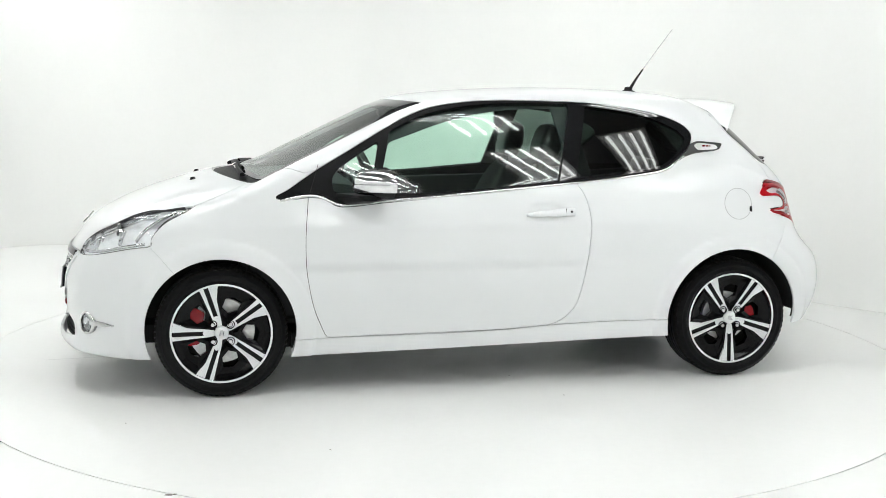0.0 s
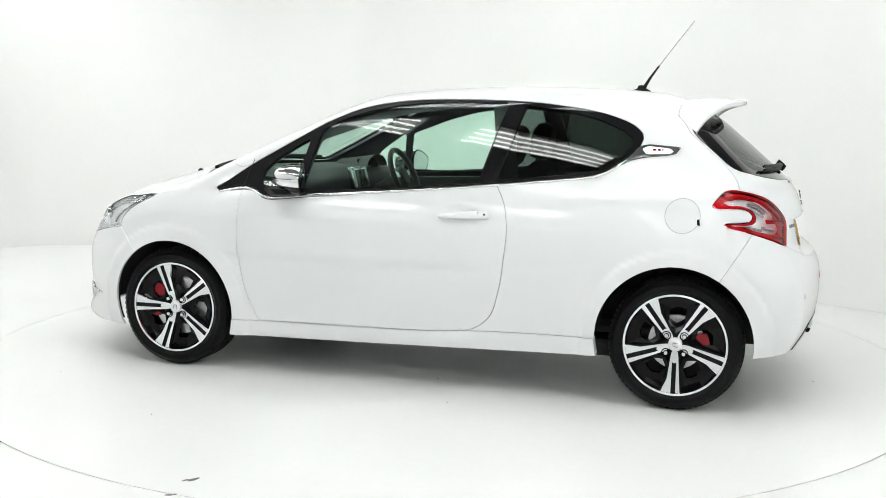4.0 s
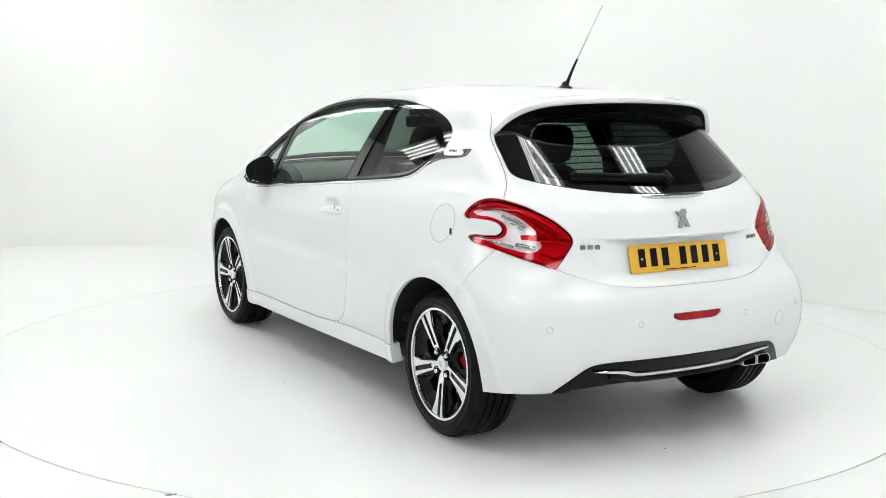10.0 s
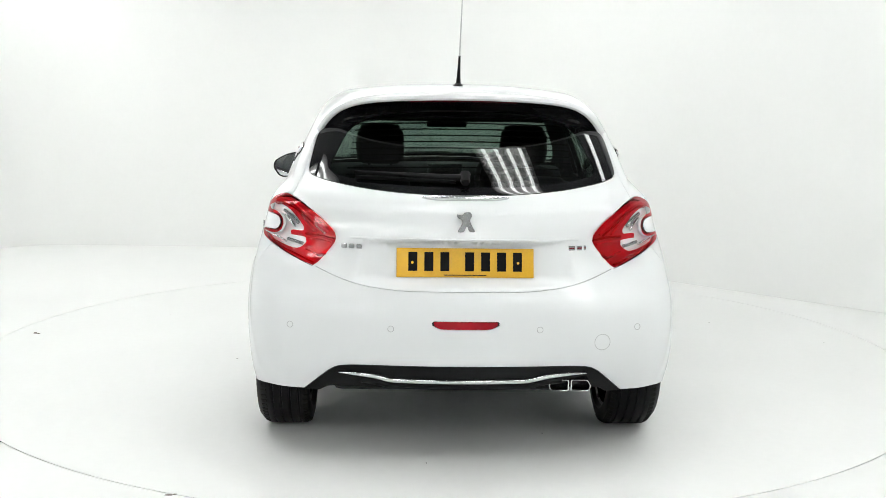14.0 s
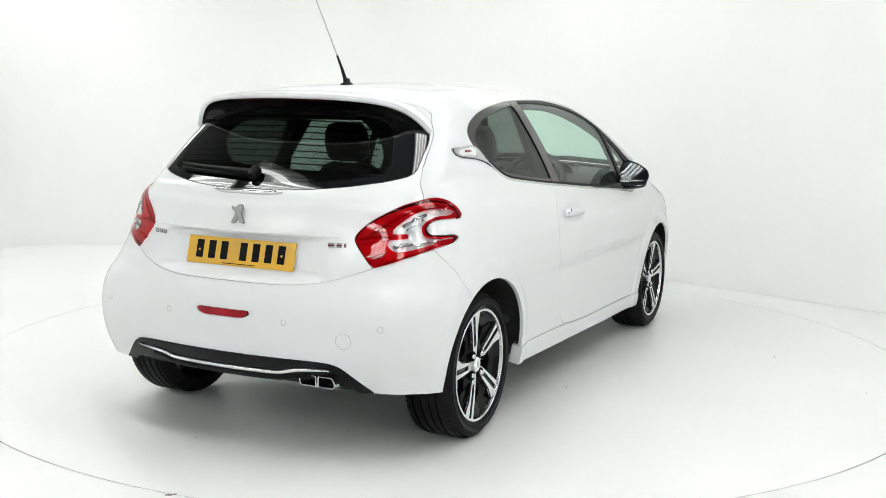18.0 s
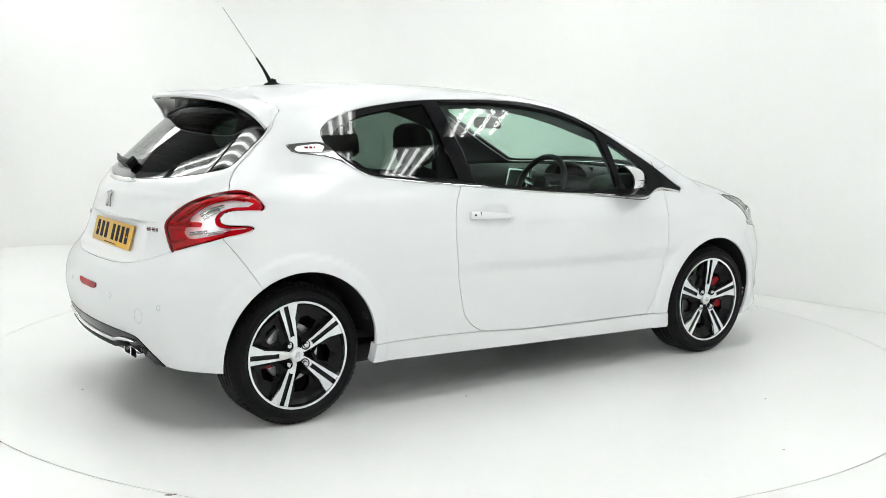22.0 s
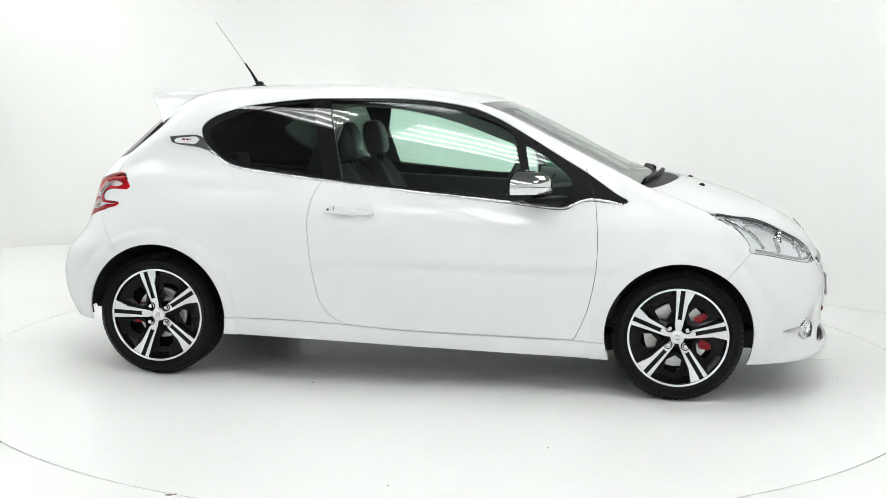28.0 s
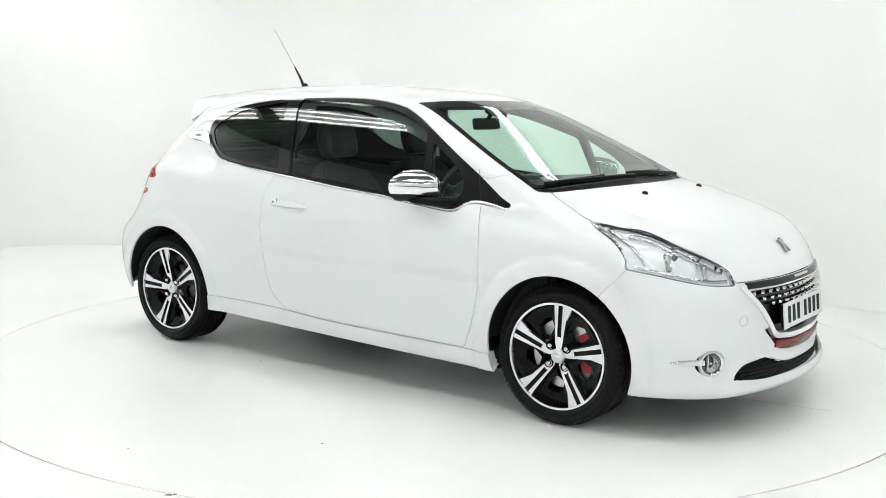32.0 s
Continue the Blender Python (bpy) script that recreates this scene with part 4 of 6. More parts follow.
    part("hub_cap", lathe([(0.0, -0.012), (0.024, -0.0125), (0.0285, -0.015), (0.0305, -0.02), (0.0305, -0.05)], 32, "y"), BRIGHT_ALLOY, w, "silver hub cap")
    part("cap_emblem", slab([(-0.009, -0.014), (-0.002, -0.004), (0.008, -0.014), (0.012, -0.012), (0.005, 0.0), (0.008, 0.008), (0.004, 0.015), (-0.004, 0.014), (-0.012, 0.010), (-0.006, 0.004), (-0.012, -0.012)], 0.0012, 0, plane="xz"), SATIN, w, "plain emblem shape", smooth=False, at=pose(0, -0.0125, 0))
    part("hub", lathe([(0.031, -0.030), (0.046, -0.031), (0.072, -0.036), (0.076, -0.07)], 40, "y"), WHEEL_BLACK, w)
    bolt = cup = None
    for k in range(4):
        a = radians(45 + 90 * k)
        if bolt is None:
            b = bolt = part("wheel_bolt", lathe([(0.0, 0.013), (0.008, 0.013), (0.0112, 0.009), (0.0125, 0.0), (0.0125, -0.02)], 12, "y"), CHROME, w, "bright wheel bolt")
        else:
            b = new("wheel_bolt", bolt.data)
            b.parent, b["label"] = w, "bright wheel bolt"
        b.location = (0.056 * math.cos(a), -0.022, 0.056 * math.sin(a))
        if cup is None:
            c = cup = part("bolt_seat", lathe([(0.0125, -0.012), (0.017, 0.002), (0.0195, 0.004), (0.021, 0.001), (0.021, -0.02)], 20, "y"), WHEEL_BLACK, w, "gloss black bolt seat")
        else:
            c = new("bolt_seat", cup.data)
            c.parent, c["label"] = w, "gloss black bolt seat"
        c.location = (0.056 * math.cos(a), -0.0175, 0.056 * math.sin(a))
    disc_r = 0.151 if front else 0.125
    part("brake_disc", lathe([(0.06, -0.085), (0.07, -0.078), (0.08, -0.075), (disc_r, -0.075), (disc_r, -0.1), (0.06, -0.1)], 64, "y"), STEEL, w, "bare steel brake disc")
    part("backing", lathe([(0.0, -0.09), (0.07, -0.088), (0.075, -0.12), (0.215, -0.15)], 40, "y"), UNDER, w)
    for ob in w.children:
        if ob.name.split(".")[0] not in ("tyre", "brake_disc", "backing", "wheel_bolt", "bolt_seat", "cap_emblem"):
            ob.data.transform(Matrix.Diagonal((1.028, 1, 1.028, 1)))
    return w


def caliper(front):
    """A red caliper, astride the disc."""
    if front:
        out = corner_loop([(0.088, -0.074), (0.14, -0.092), (0.168, -0.04), (0.168, 0.04), (0.14, 0.092), (0.088, 0.074), (0.092, 0.026), (0.118, 0.0), (0.092, -0.026)], 0.012)
    else:
        out = corner_loop([(0.085, -0.045), (0.138, -0.055), (0.152, 0.0), (0.138, 0.055), (0.085, 0.045)], 0.012)
    return slab([tuple(p) for p in out], 0.026, 0.005, plane="xz")


def wheels():
    """Four wheels; the spokes stand as they stood when the car was parked."""
    built = {}
    for front in (True, False):
        w = wheel_mesh_parts(front)
        w.parent = car
        built[front] = w
    spin = {(True, 1): 0.0, (False, 1): 90.0, (True, -1): -94.0, (False, -1): -3.0}
    for front in (True, False):
        x, y = (1.27, 0.836) if front else (-1.268, 0.82)
        for s in (1, -1):
            m = pose(x + CAR_AT[0], y * s + CAR_AT[1], WHEEL_R - 0.0005, 0, 0, 0 if s > 0 else 180) @ pose(0, 0, 0, 0, spin[front, s], 0)
            if s > 0:
                built[front].matrix_basis = m
            else:
                copy_thing(built[front], m)
            c = part("brake_caliper", caliper(front), CALIPER, car, "red painted brake caliper")
            ahead = (0 if s > 0 else 180) if front else (180 if s > 0 else 0)
            c.matrix_basis = pose(x + CAR_AT[0], (y - 0.078) * s + CAR_AT[1], WHEEL_R, 0, 0, 0 if s > 0 else 180) @ pose(0, 0, 0, 0, ahead - (10 if front else 0) * (1 if ahead == 0 else -1), 0)
            # the well round the wheel
            bm = bmesh.new()
            ax, az, ar = ARCHES[0 if front else 1]
            rings = []
            angles = math.pi * (0.02 + 0.96 * np.arange(33) / 32)
            rim_y = side_point(ax + ar * np.cos(angles), az + ar * np.sin(angles))[:, 1] - 0.012
            for a, yo in zip(angles, rim_y):
                rings.append([bm.verts.new((ax + CAR_AT[0] + r * math.cos(a), s * yy + CAR_AT[1], az + r * math.sin(a))) for yy, r in ((yo, ar + 0.001), (yo - 0.03, ar + 0.012), (0.56, ar + 0.012), (0.55, 0.02))])
            for p, q in zip(rings, rings[1:]):
                for j in range(3):
                    bm.faces.new((p[j], q[j], q[j + 1], p[j + 1]))
            part("wheel_well", bm, UNDER, car, "black wheel well lining")


wheels()

# ---- things fixed to the skin ----
SKIN_HALF = skin()


def patch(name, fn, mat, parent, out=0.003, depth=0.004, label="", sides=(1, -1), both_sides=False):
    """A shaped piece lying on the skin: where fn(x, y, z) is below 0."""
    got, _ = cut(SKIN_HALF, fn(*xyz(SKIN_HALF)))
    made = []
    if both_sides:
        return [panel(name, whole(got), mat, parent, depth=depth, out=out, label=label)]
    for s in sides:
        made.append(panel(name, got if s > 0 else mirrored(got), mat, parent[s] if isinstance(parent, dict) else parent, depth=depth, out=out, label=label))
    return made


def at_car(x, y, z, rx=0, ry=0, rz=0):
    return pose(x + CAR_AT[0], y + CAR_AT[1], z, rx, ry, rz)


def characters(plate, m):
    """Plain dark bars in place of a plate's characters."""
    first = None
    for k in (0, 1, 2, 3.55, 4.55, 5.55, 6.55):
        if first is None:
            ob = first = part("character", box((0.034, 0.0016, 0.072)), PRINT_BLACK, plate, smooth=False)
        else:
            ob = new("character", first.data)
            ob.parent = plate
        ob.matrix_local = m @ pose((k - 3.275) * 0.0605, 0, 0)


def letters(widths, gap, height, thick, mat, parent, m, label=""):
    """Small plain bars in a row, each a piece of its own."""
    x = -(sum(widths) + gap * (len(widths) - 1)) / 2
    for w in widths:
        part("badge_bar", box((w, thick, height), bevel=min(w, thick) * 0.25, segments=1), mat, parent, label, smooth=False, at=m @ pose(x + w / 2, 0, 0))
        x += w + gap


def circle_joint(name, place, a, b, r, s, parent, label, half=0.0015):
    """A fine round joint line on the skin."""
    u = np.linspace(0, 2 * np.pi, 49)
    p = place(a + r * np.cos(u), b + r * np.sin(u), 0.0, s)
    return ribbon(name, (p, slope(p)), half, 0.0008, GROOVE_SOFT, parent, label)


def side_trim():
    for s in (1, -1):
        path = along([(1.0, 0.9145), (0.93, 0.929), (0.86, 0.938), (0.81, 0.931), (0.77, 0.912), (0.73, 0.897), (0.66, 0.898), (0.5, 0.915), (0.25, 0.934), (0.028, 0.951), (-0.307, 0.983), (-0.506, 1.001), (-0.745, 1.027), (-0.85, 1.041), (-0.92, 1.062), (-0.985, 1.105), (-1.03, 1.138)], 150)
        p = side_point(path[:, 0], path[:, 1], 0.0, s)
        n = slope(p)
        ribbon("window_trim", (p, n), 0.0062, 0.005, CHROME, car, "chrome strip below the side windows")
        ribbon("lower_seal", (p - [0, 0, 0.0095], n), 0.0028, 0.003, BLACK_TRIM, car, "black rubber seal")
        ribbon("upper_seal", (p + [0, 0, 0.0095], n), 0.0034, 0.004, BLACK_TRIM, car, "black rubber seal")
        line = along([(0.823, 1.078), (0.845, 1.01), (0.868, 0.94)], 16)
        q = side_point(line[:, 0], line[:, 1], 0.0, s)
        ribbon("sail_joint", (q, slope(q)), 0.0014, 0.001, UNDER, doors[s], "fine joint in the black corner panel")
    dip = corner_loop([(0.85, 0.945), (0.805, 0.934), (0.77, 0.914), (0.73, 0.899), (0.66, 0.899), (0.5, 0.917), (0.3, 0.932), (0.3, 0.95), (0.6, 0.945)], 0.004)
    patch("mirror_base", lambda x, y, z: np.where(y > 0.3, inside_by(dip, x, z), 0.09), BLACK_TRIM, doors, out=0.002, depth=0.004, label="black panel under the mirror")
    badge = corner_loop([(-0.985, 1.098), (-1.02, 1.118, 0.03), (-1.08, 1.135, 0.02), (-1.19, 1.146, 0.008), (-1.226, 1.155, 0.005), (-1.244, 1.181, 0.005), (-1.10, 1.192, 0.02), (-1.058, 1.180, 0.02), (-1.03, 1.142, 0.03)], 0.01)
    inner = corner_loop([(-1.095, 1.146), (-1.2, 1.150), (-1.215, 1.160), (-1.21, 1.172), (-1.10, 1.183), (-1.075, 1.17)], 0.006)
    made = patch("pillar_badge", lambda x, y, z: np.where(y > 0.3, inside_by(badge, x, z), 0.09), CHROME, car, out=0.009, depth=0.012, label="chrome pillar badge")
    for k, s in enumerate((1, -1)):
        # a dark line painted in for the dark reflections at the chrome's edge
        ring = np.concatenate([badge, badge[:1]])
        q = side_point(ring[:, 0], ring[:, 1], 0.0, s)
        ribbon("badge_outline", (q, slope(q)), 0.0010, 0.004, UNDER, made[k], "dark line for the dark reflections round the chrome badge")
        q, _ = cut(SKIN_HALF, np.where(xyz(SKIN_HALF)[1] > 0.3, inside_by(inner, xyz(SKIN_HALF)[0], xyz(SKIN_HALF)[2]), 0.09))
        panel("badge_field", q if s > 0 else mirrored(q), BRIGHT_ALLOY, made[k], depth=0.002, out=0.0105)
        p = side_point(np.array([-1.145]), np.array([1.166]), 0.013, s)[0]
        nn = slope(np.array([p]))[0]
        turn = math.degrees(math.atan2(nn[1], nn[0])) + 90
        lean = math.degrees(math.asin(nn[2]))
        letters([0.016, 0.014, 0.005], 0.006, 0.009, 0.0016, RED_TRIM, made[k], at_car(*p, 0, 0, turn) @ pose(0, 0, 0, -lean), "red badge bar")


def handles():
    """A body-coloured pull that bridges a shallow dish."""
    for s in (1, -1):
        x = np.linspace(-0.163, -0.404, 26)
        z = 0.842 + 0.014 * np.clip((-0.163 - x) / 0.24, 0, 1)
        ends = side_point(np.array([-0.12, -0.45]), np.array([0.846, 0.852]), 0.0, s)
        y = np.interp(-x, [0.12, 0.45], ends[:, 1])
        p = np.stack([x, y, z], 1)
        n = np.tile(slope(ends[:1])[0], (26, 1))
        u = np.linspace(0, 1, 26)
        lift = 0.010 + 0.016 * np.sin(np.pi * np.clip(u * 1.15, 0, 1)) ** 0.7
        half = np.interp(u, [0, 0.08, 0.35, 0.75, 0.97, 1.0], [0.006, 0.011, 0.016, 0.019, 0.0195, 0.017])
        pull = ribbon("door_handle", (p + n * lift[:, None] * 0.55, n), half, 0.012, PAINT, doors[s], "white body-coloured door handle")
        q = p[[23]] + n[[23]] * (lift[23] * 0.55 + 0.0115)
        part("key_hole", lathe([(0.0, 0.002), (0.0045, 0.002), (0.0058, 0.0)], 16, "y"), UNDER, pull, at=at_car(*q[0], 0, 0, 0 if s > 0 else 180))
        k = p[[20, 20]] + n[[20, 20]] * (lift[20] * 0.55 + 0.0118) + np.array([[0, 0, 0.017], [0, 0, -0.017]])
        ribbon("handle_joint", (k, n[:2]), 0.001, 0.0006, GROOVE, pull)


def fuel_flap():
    f = circle_joint("fuel_flap", side_point, -1.276, 0.888, 0.076, 1, car, "round white fuel flap")
    p = side_point(np.array([-1.345]), np.array([0.862]), 0.001)[0]
    part("latch", slab([(-0.008, -0.016), (0.006, -0.012), (0.006, 0.012), (-0.004, 0.014)], 0.003), BLACK_TRIM, f, at=at_car(*p))


def mirrors():
    """Door mirrors: domed chrome cap, clear indicator band, black lower half and foot, flat glass to the rear."""
    outline = corner_loop([(0.826, 0.926, 0.02), (0.828, 1.035, 0.03), (0.865, 1.075, 0.05), (0.94, 1.058, 0.06), (1.0, 1.022, 0.03), (1.008, 0.985, 0.03), (0.975, 0.924, 0.05)], 0.02, 7)
    mid = np.array([0.905, 1.0])
    m = len(outline)
    rings = 18
    rho = np.concatenate([np.sin(np.linspace(np.pi / 2, 0.08, rings)), [0.0]])

    def back_x(y):
        return 0.487 + 0.27 * np.maximum(1.0 - y, 0) ** 1.0

    v = []
    for r in rho:
        p = mid + (outline - mid) * r
        d = np.interp(p[:, 0], [0.82, 0.86, 0.9, 0.95, 1.01], [0.155, 0.165, 0.15, 0.115, 0.05])
        v.append(np.stack([back_x(p[:, 0]) + d * (1 - r ** 2.6) ** 0.55, p[:, 0], p[:, 1]], 1))
    v = np.concatenate(v)
    f = []
    for k in range(rings):
        for j in range(m):
            a, b, c, d = k * m + j, k * m + (j + 1) % m, (k + 1) * m + (j + 1) % m, (k + 1) * m + j
            f += [(a, b, c), (a, c, d)]
    dome = (v, np.array(f))
    for s in (1, -1):
        head = new("door_mirror")
        head.parent = doors[s]
        head["label"] = "chrome-capped door mirror with a black foot"
        rest = dome
        for name, z, mat, label, grow in (("housing", 0.957, BLACK_GLOSS, "black lower housing", 0.0), ("indicator", 0.993, FOIL, "clear indicator band", 0.002), ("cap", 9.0, CHROME, "domed chrome mirror cap", 0.001)):
            piece, rest = cut(rest, rest[0][:, 2] - z - (0.06 * (rest[0][:, 1] - 0.9) if z < 2 else 0)) if z < 2 else (rest, rest)
            p = piece[0] + (piece[0] - [0.53, 0.905, 1.0]) * grow * 8
            p = p * [1, s, 1] + CAR_AT
            mesh_object(name, p, piece[1] if s > 0 else piece[1][:, ::-1], mat, head, label=label)
        q = dome[0]
        for z, wide in ((0.957, 0.0022), (0.993, 0.0016)):
            g = np.abs(q[:, 2] - z - 0.06 * (q[:, 1] - 0.9)) - wide
            band, _ = cut((q + (q - [0.53, 0.905, 1.0]) * 0.022, dome[1]), g)
            if len(band[1]):
                mesh_object("band_joint", band[0] * [1, s, 1] + CAR_AT, band[1] if s > 0 else band[1][:, ::-1], BLACK_TRIM, head, label="fine dark joint")
        for name, r0, dx, mat, label in (("mirror_frame", 1.0, -0.002, BLACK_TRIM, "black mirror frame"), ("mirror_glass", 0.9, -0.004, MIRROR, "mirror glass")):
            bm = bmesh.new()
            p = mid + (outline - mid) * r0
            bx = back_x(p[:, 0])
            rows = [[bm.verts.new((x + dd + CAR_AT[0], y * s + CAR_AT[1], z)) for x, (y, z) in zip(bx, p)] for dd in (0.004, dx)]
            for k in range(m):
                bm.faces.new((rows[0][k], rows[0][(k + 1) % m], rows[1][(k + 1) % m], rows[1][k]))
            bm.faces.new(rows[1])
            bmesh.ops.triangulate(bm, faces=[fc for fc in bm.faces if len(fc.verts) > 4])
            part(name, bm, mat, head, label, smooth=False)
        foot = bmesh.new()
        rows = []
        for t in np.linspace(0, 1, 9):
            y = 0.95 - 0.125 * t
            x0, x1 = 0.53 + 0.015 * t, 0.66 + 0.10 * t
            z0, z1 = 0.922 - 0.024 * t ** 0.7, 0.946 + 0.004 * t
            loop = corner_loop([(x0, z0 + 0.012), (x0 + 0.05, z0), (x1 - 0.03, z0), (x1, z0 + 0.022 + 0.01 * t), (x1 - 0.01, z1), (x0, z1)], 0.01, 3)
            rows.append([foot.verts.new((a + CAR_AT[0], y * s + CAR_AT[1], b)) for a, b in loop])
        for r1, r2 in zip(rows, rows[1:]):
            for j in range(len(r1)):
                foot.faces.new((r1[j], r1[(j + 1) % len(r1)], r2[(j + 1) % len(r1)], r2[j]))
        foot.faces.new(rows[0])
        foot.faces.new(rows[-1][::-1])
        part("foot", foot, BLACK_TRIM, head, "black mirror foot")


def spoiler():
    v = np.linspace(-1, 1, 61)
    a = np.abs(v)
    edge = np.stack([-1.507 + 0.204 * a ** 2.6, 0.603 * v, 1.399 - 0.03 * a ** 2 - 0.115 * a ** 8], 1)
    root = top_point(-1.215 - 0.055 * a ** 6, 0.572 * v, 0.0015)
    hang = end_point(0.50 * v, 1.335 - 0.03 * a ** 2 - 0.05 * a ** 6, 0.003)
    hang = hang * (1 - a ** 10)[:, None] + (edge + [0.03, 0, -0.02] - np.stack([a * 0, 0.03 * v, a * 0], 1)) * (a ** 10)[:, None]
    rows_top, rows_low = [], []
    for t in np.linspace(0, 1, 14):
        lift = 0.012 * math.sin(math.pi * t)
        q = root * (1 - t) + edge * t
        q[:, 2] += lift * (1 - a ** 6)
        rows_top.append(q)
    lip = edge.copy()
    d = np.gradient(edge, axis=0)
    inward = np.stack([np.zeros(61), d[:, 2], -d[:, 1]], 1)
    inward /= np.linalg.norm(inward, axis=1, keepdims=True)
    for dz, dx in ((0.005, -0.003), (0.014, -0.003), (0.021, 0.005)):
        q = edge + inward * dz * (1 + 0.25 * a[:, None] ** 4)
        q[:, 0] += dx
        rows_top.append(q)
    low = rows_top[-1]
    for t in np.linspace(0, 1, 10):
        q = low * (1 - t) + hang * t
        q[:, 2] += 0.024 * math.sin(math.pi * t) * (1 - a ** 4)
        rows_low.append(q)

    def sheet(rows):
        bm = bmesh.new()
        vs = [[bm.verts.new(Vector(p) + Vector(CAR_AT)) for p in r] for r in rows]
        for r1, r2 in zip(vs, vs[1:]):
            for j in range(len(r1) - 1):
                bm.faces.new((r1[j], r1[j + 1], r2[j + 1], r2[j]))
        return bm

    sp = part("roof_spoiler", sheet(rows_top), PAINT, tailgate, "white roof spoiler")
    part("spoiler_underside", sheet(rows_low), BLACK_GLOSS, tailgate, "gloss black spoiler underside")
    k = slice(19, 42)
    p = rows_low[1][k] * 0.5 + rows_low[2][k] * 0.5
    p[:, 2] -= 0.004
    ribbon("high_brake_light", (p, np.tile([-0.5, 0, -0.86], (len(p), 1))), 0.016, 0.006, DEEP_RED, tailgate, "dark red high brake light")


def aerial():
    b = part("aerial", lathe([(0.03, 0.0), (0.028, 0.006), (0.014, 0.016), (0.011, 0.03), (0.0, 0.034)], 20, "z"), BLACK_TRIM, car, "thin roof aerial on a black foot", at=at_car(-0.985, 0, 1.441) @ Matrix.Diagonal((1.6, 0.75, 1, 1)))
    part("aerial_foot", tube([(-0.995, 0, 1.452), (-1.006, 0, 1.475), (-1.03, 0, 1.515), (-1.07, 0, 1.572)], 0.011, 10, taper=0.0045), BLACK_TRIM, b)
    part("mast", tube([(-1.068, 0, 1.569), (-1.152, 0, 1.684), (-1.237, 0, 1.797)], 0.0034, 8, taper=0.0024), STEEL, b, "thin metal mast")
    for ob in b.children:
        ob.matrix_local = b.matrix_basis.inverted() @ pose(*CAR_AT)


def tail_details():
    # number plate with plain bars for its characters
    lean = math.degrees(math.atan2(0.027, 0.108))
    p = at_car(-1.7815, 0, 0.769, 0, 0, -90) @ pose(0, 0, 0, -lean)
    plate = part("number_plate", box((0.52, 0.006, 0.111), bevel=0.0025), PLATE_YELLOW, tailgate, "yellow rear number plate with black bars", at=p)
    characters(plate, pose(0, -0.0036, 0.004))
    part("maker_line", box((0.16, 0.0012, 0.0035)), PRINT_BLACK, plate, smooth=False, at=pose(0, -0.0035, -0.047))
    for x in (-0.2, 0.2):
        part("plate_screw", lathe([(0.0, -0.002), (0.005, -0.0015), (0.006, 0.0)], 12, "y"), PLATE_YELLOW, plate, at=pose(x, -0.003, 0))
    # badges as plain shapes
    q = end_point(np.array([0.0]), np.array([0.923]), 0.004)[0]
    em = smooth_loop([(-0.004, 0.036), (0.016, 0.037), (0.022, 0.022), (0.014, 0.008), (0.024, -0.016), (0.033, -0.036), (0.012, -0.034), (0.004, -0.014), (-0.008, -0.036), (-0.030, -0.036), (-0.018, -0.012), (-0.014, 0.006), (-0.03, 0.016), (-0.034, 0.03), (-0.018, 0.024)], 70)
    part("tailgate_emblem", slab([(a, b) for a, b in em], -0.006, 0.002), BADGE, tailgate, "chrome emblem shape", at=at_car(*q, 0, 0, -90) @ pose(0, 0, 0, -12))
    for y, ws, mat, nm in ((0.43, [0.021, 0.021, 0.021], BADGE, "model_badge"), (-0.429, [0.026, 0.02, 0.008], BADGE, "trim_badge")):
        q = end_point(np.array([y]), np.array([0.825]), 0.002)[0]
        nn = slope(np.array([q]))[0]
        turn = math.degrees(math.atan2(nn[1], nn[0])) + 90
        b = new(nm)
        b.parent, b["label"] = tailgate, "small badge of plain chrome bars"
        letters(ws, 0.009, 0.017, 0.005, mat, b, at_car(*q, 0, 0, turn))
        if y < 0:
            letters([0.022, 0.018, 0.006], 0.012, 0.005, 0.002, RED_TRIM, b, at_car(*q, 0, 0, turn) @ pose(0, -0.0035, 0), "red inlay")
    y = np.linspace(-0.165, 0.165, 31)
    p = end_point(y, np.full(31, 1.009), 0.0)
    ribbon("tailgate_bar", (p, slope(p)), 0.0115 * np.clip(1.15 - (np.abs(y) / 0.165) ** 4, 0.15, 1), 0.012, CHROME, tailgate, "chrome bar below the rear window")
    y = np.linspace(-0.435, 0.435, 61)
    p = end_point(y, np.full(61, 0.857), 0.0)
    ribbon("recess_lip", (p, slope(p)), 0.0045, 0.0022, PAINT, tailgate, "folded edge over the plate recess")
    # wiper
    y = np.linspace(-0.02, 0.42, 24)
    p = end_point(y, 1.080 - 0.012 * (1 - y / 0.4), 0.022)
    w = ribbon("rear_wiper", (p, slope(p)), 0.0125 - 0.009 * np.linspace(0, 1, 24), 0.010, BLACK_TRIM, tailgate, "black rear wiper arm")
    q = end_point(np.array([0.0]), np.array([1.062]), 0.02)[0]
    part("pivot", lathe([(0.0, 0.02), (0.016, 0.018), (0.02, 0.0), (0.022, -0.03)], 20, "x"), BLACK_TRIM, w, at=at_car(*q, 0, 35, 180))
    p = end_point(y[3:], 1.071 - 0.012 * (1 - y[3:] / 0.4), 0.010)
    ribbon("blade", (p, slope(p)), 0.004, 0.010, RUBBER, w)
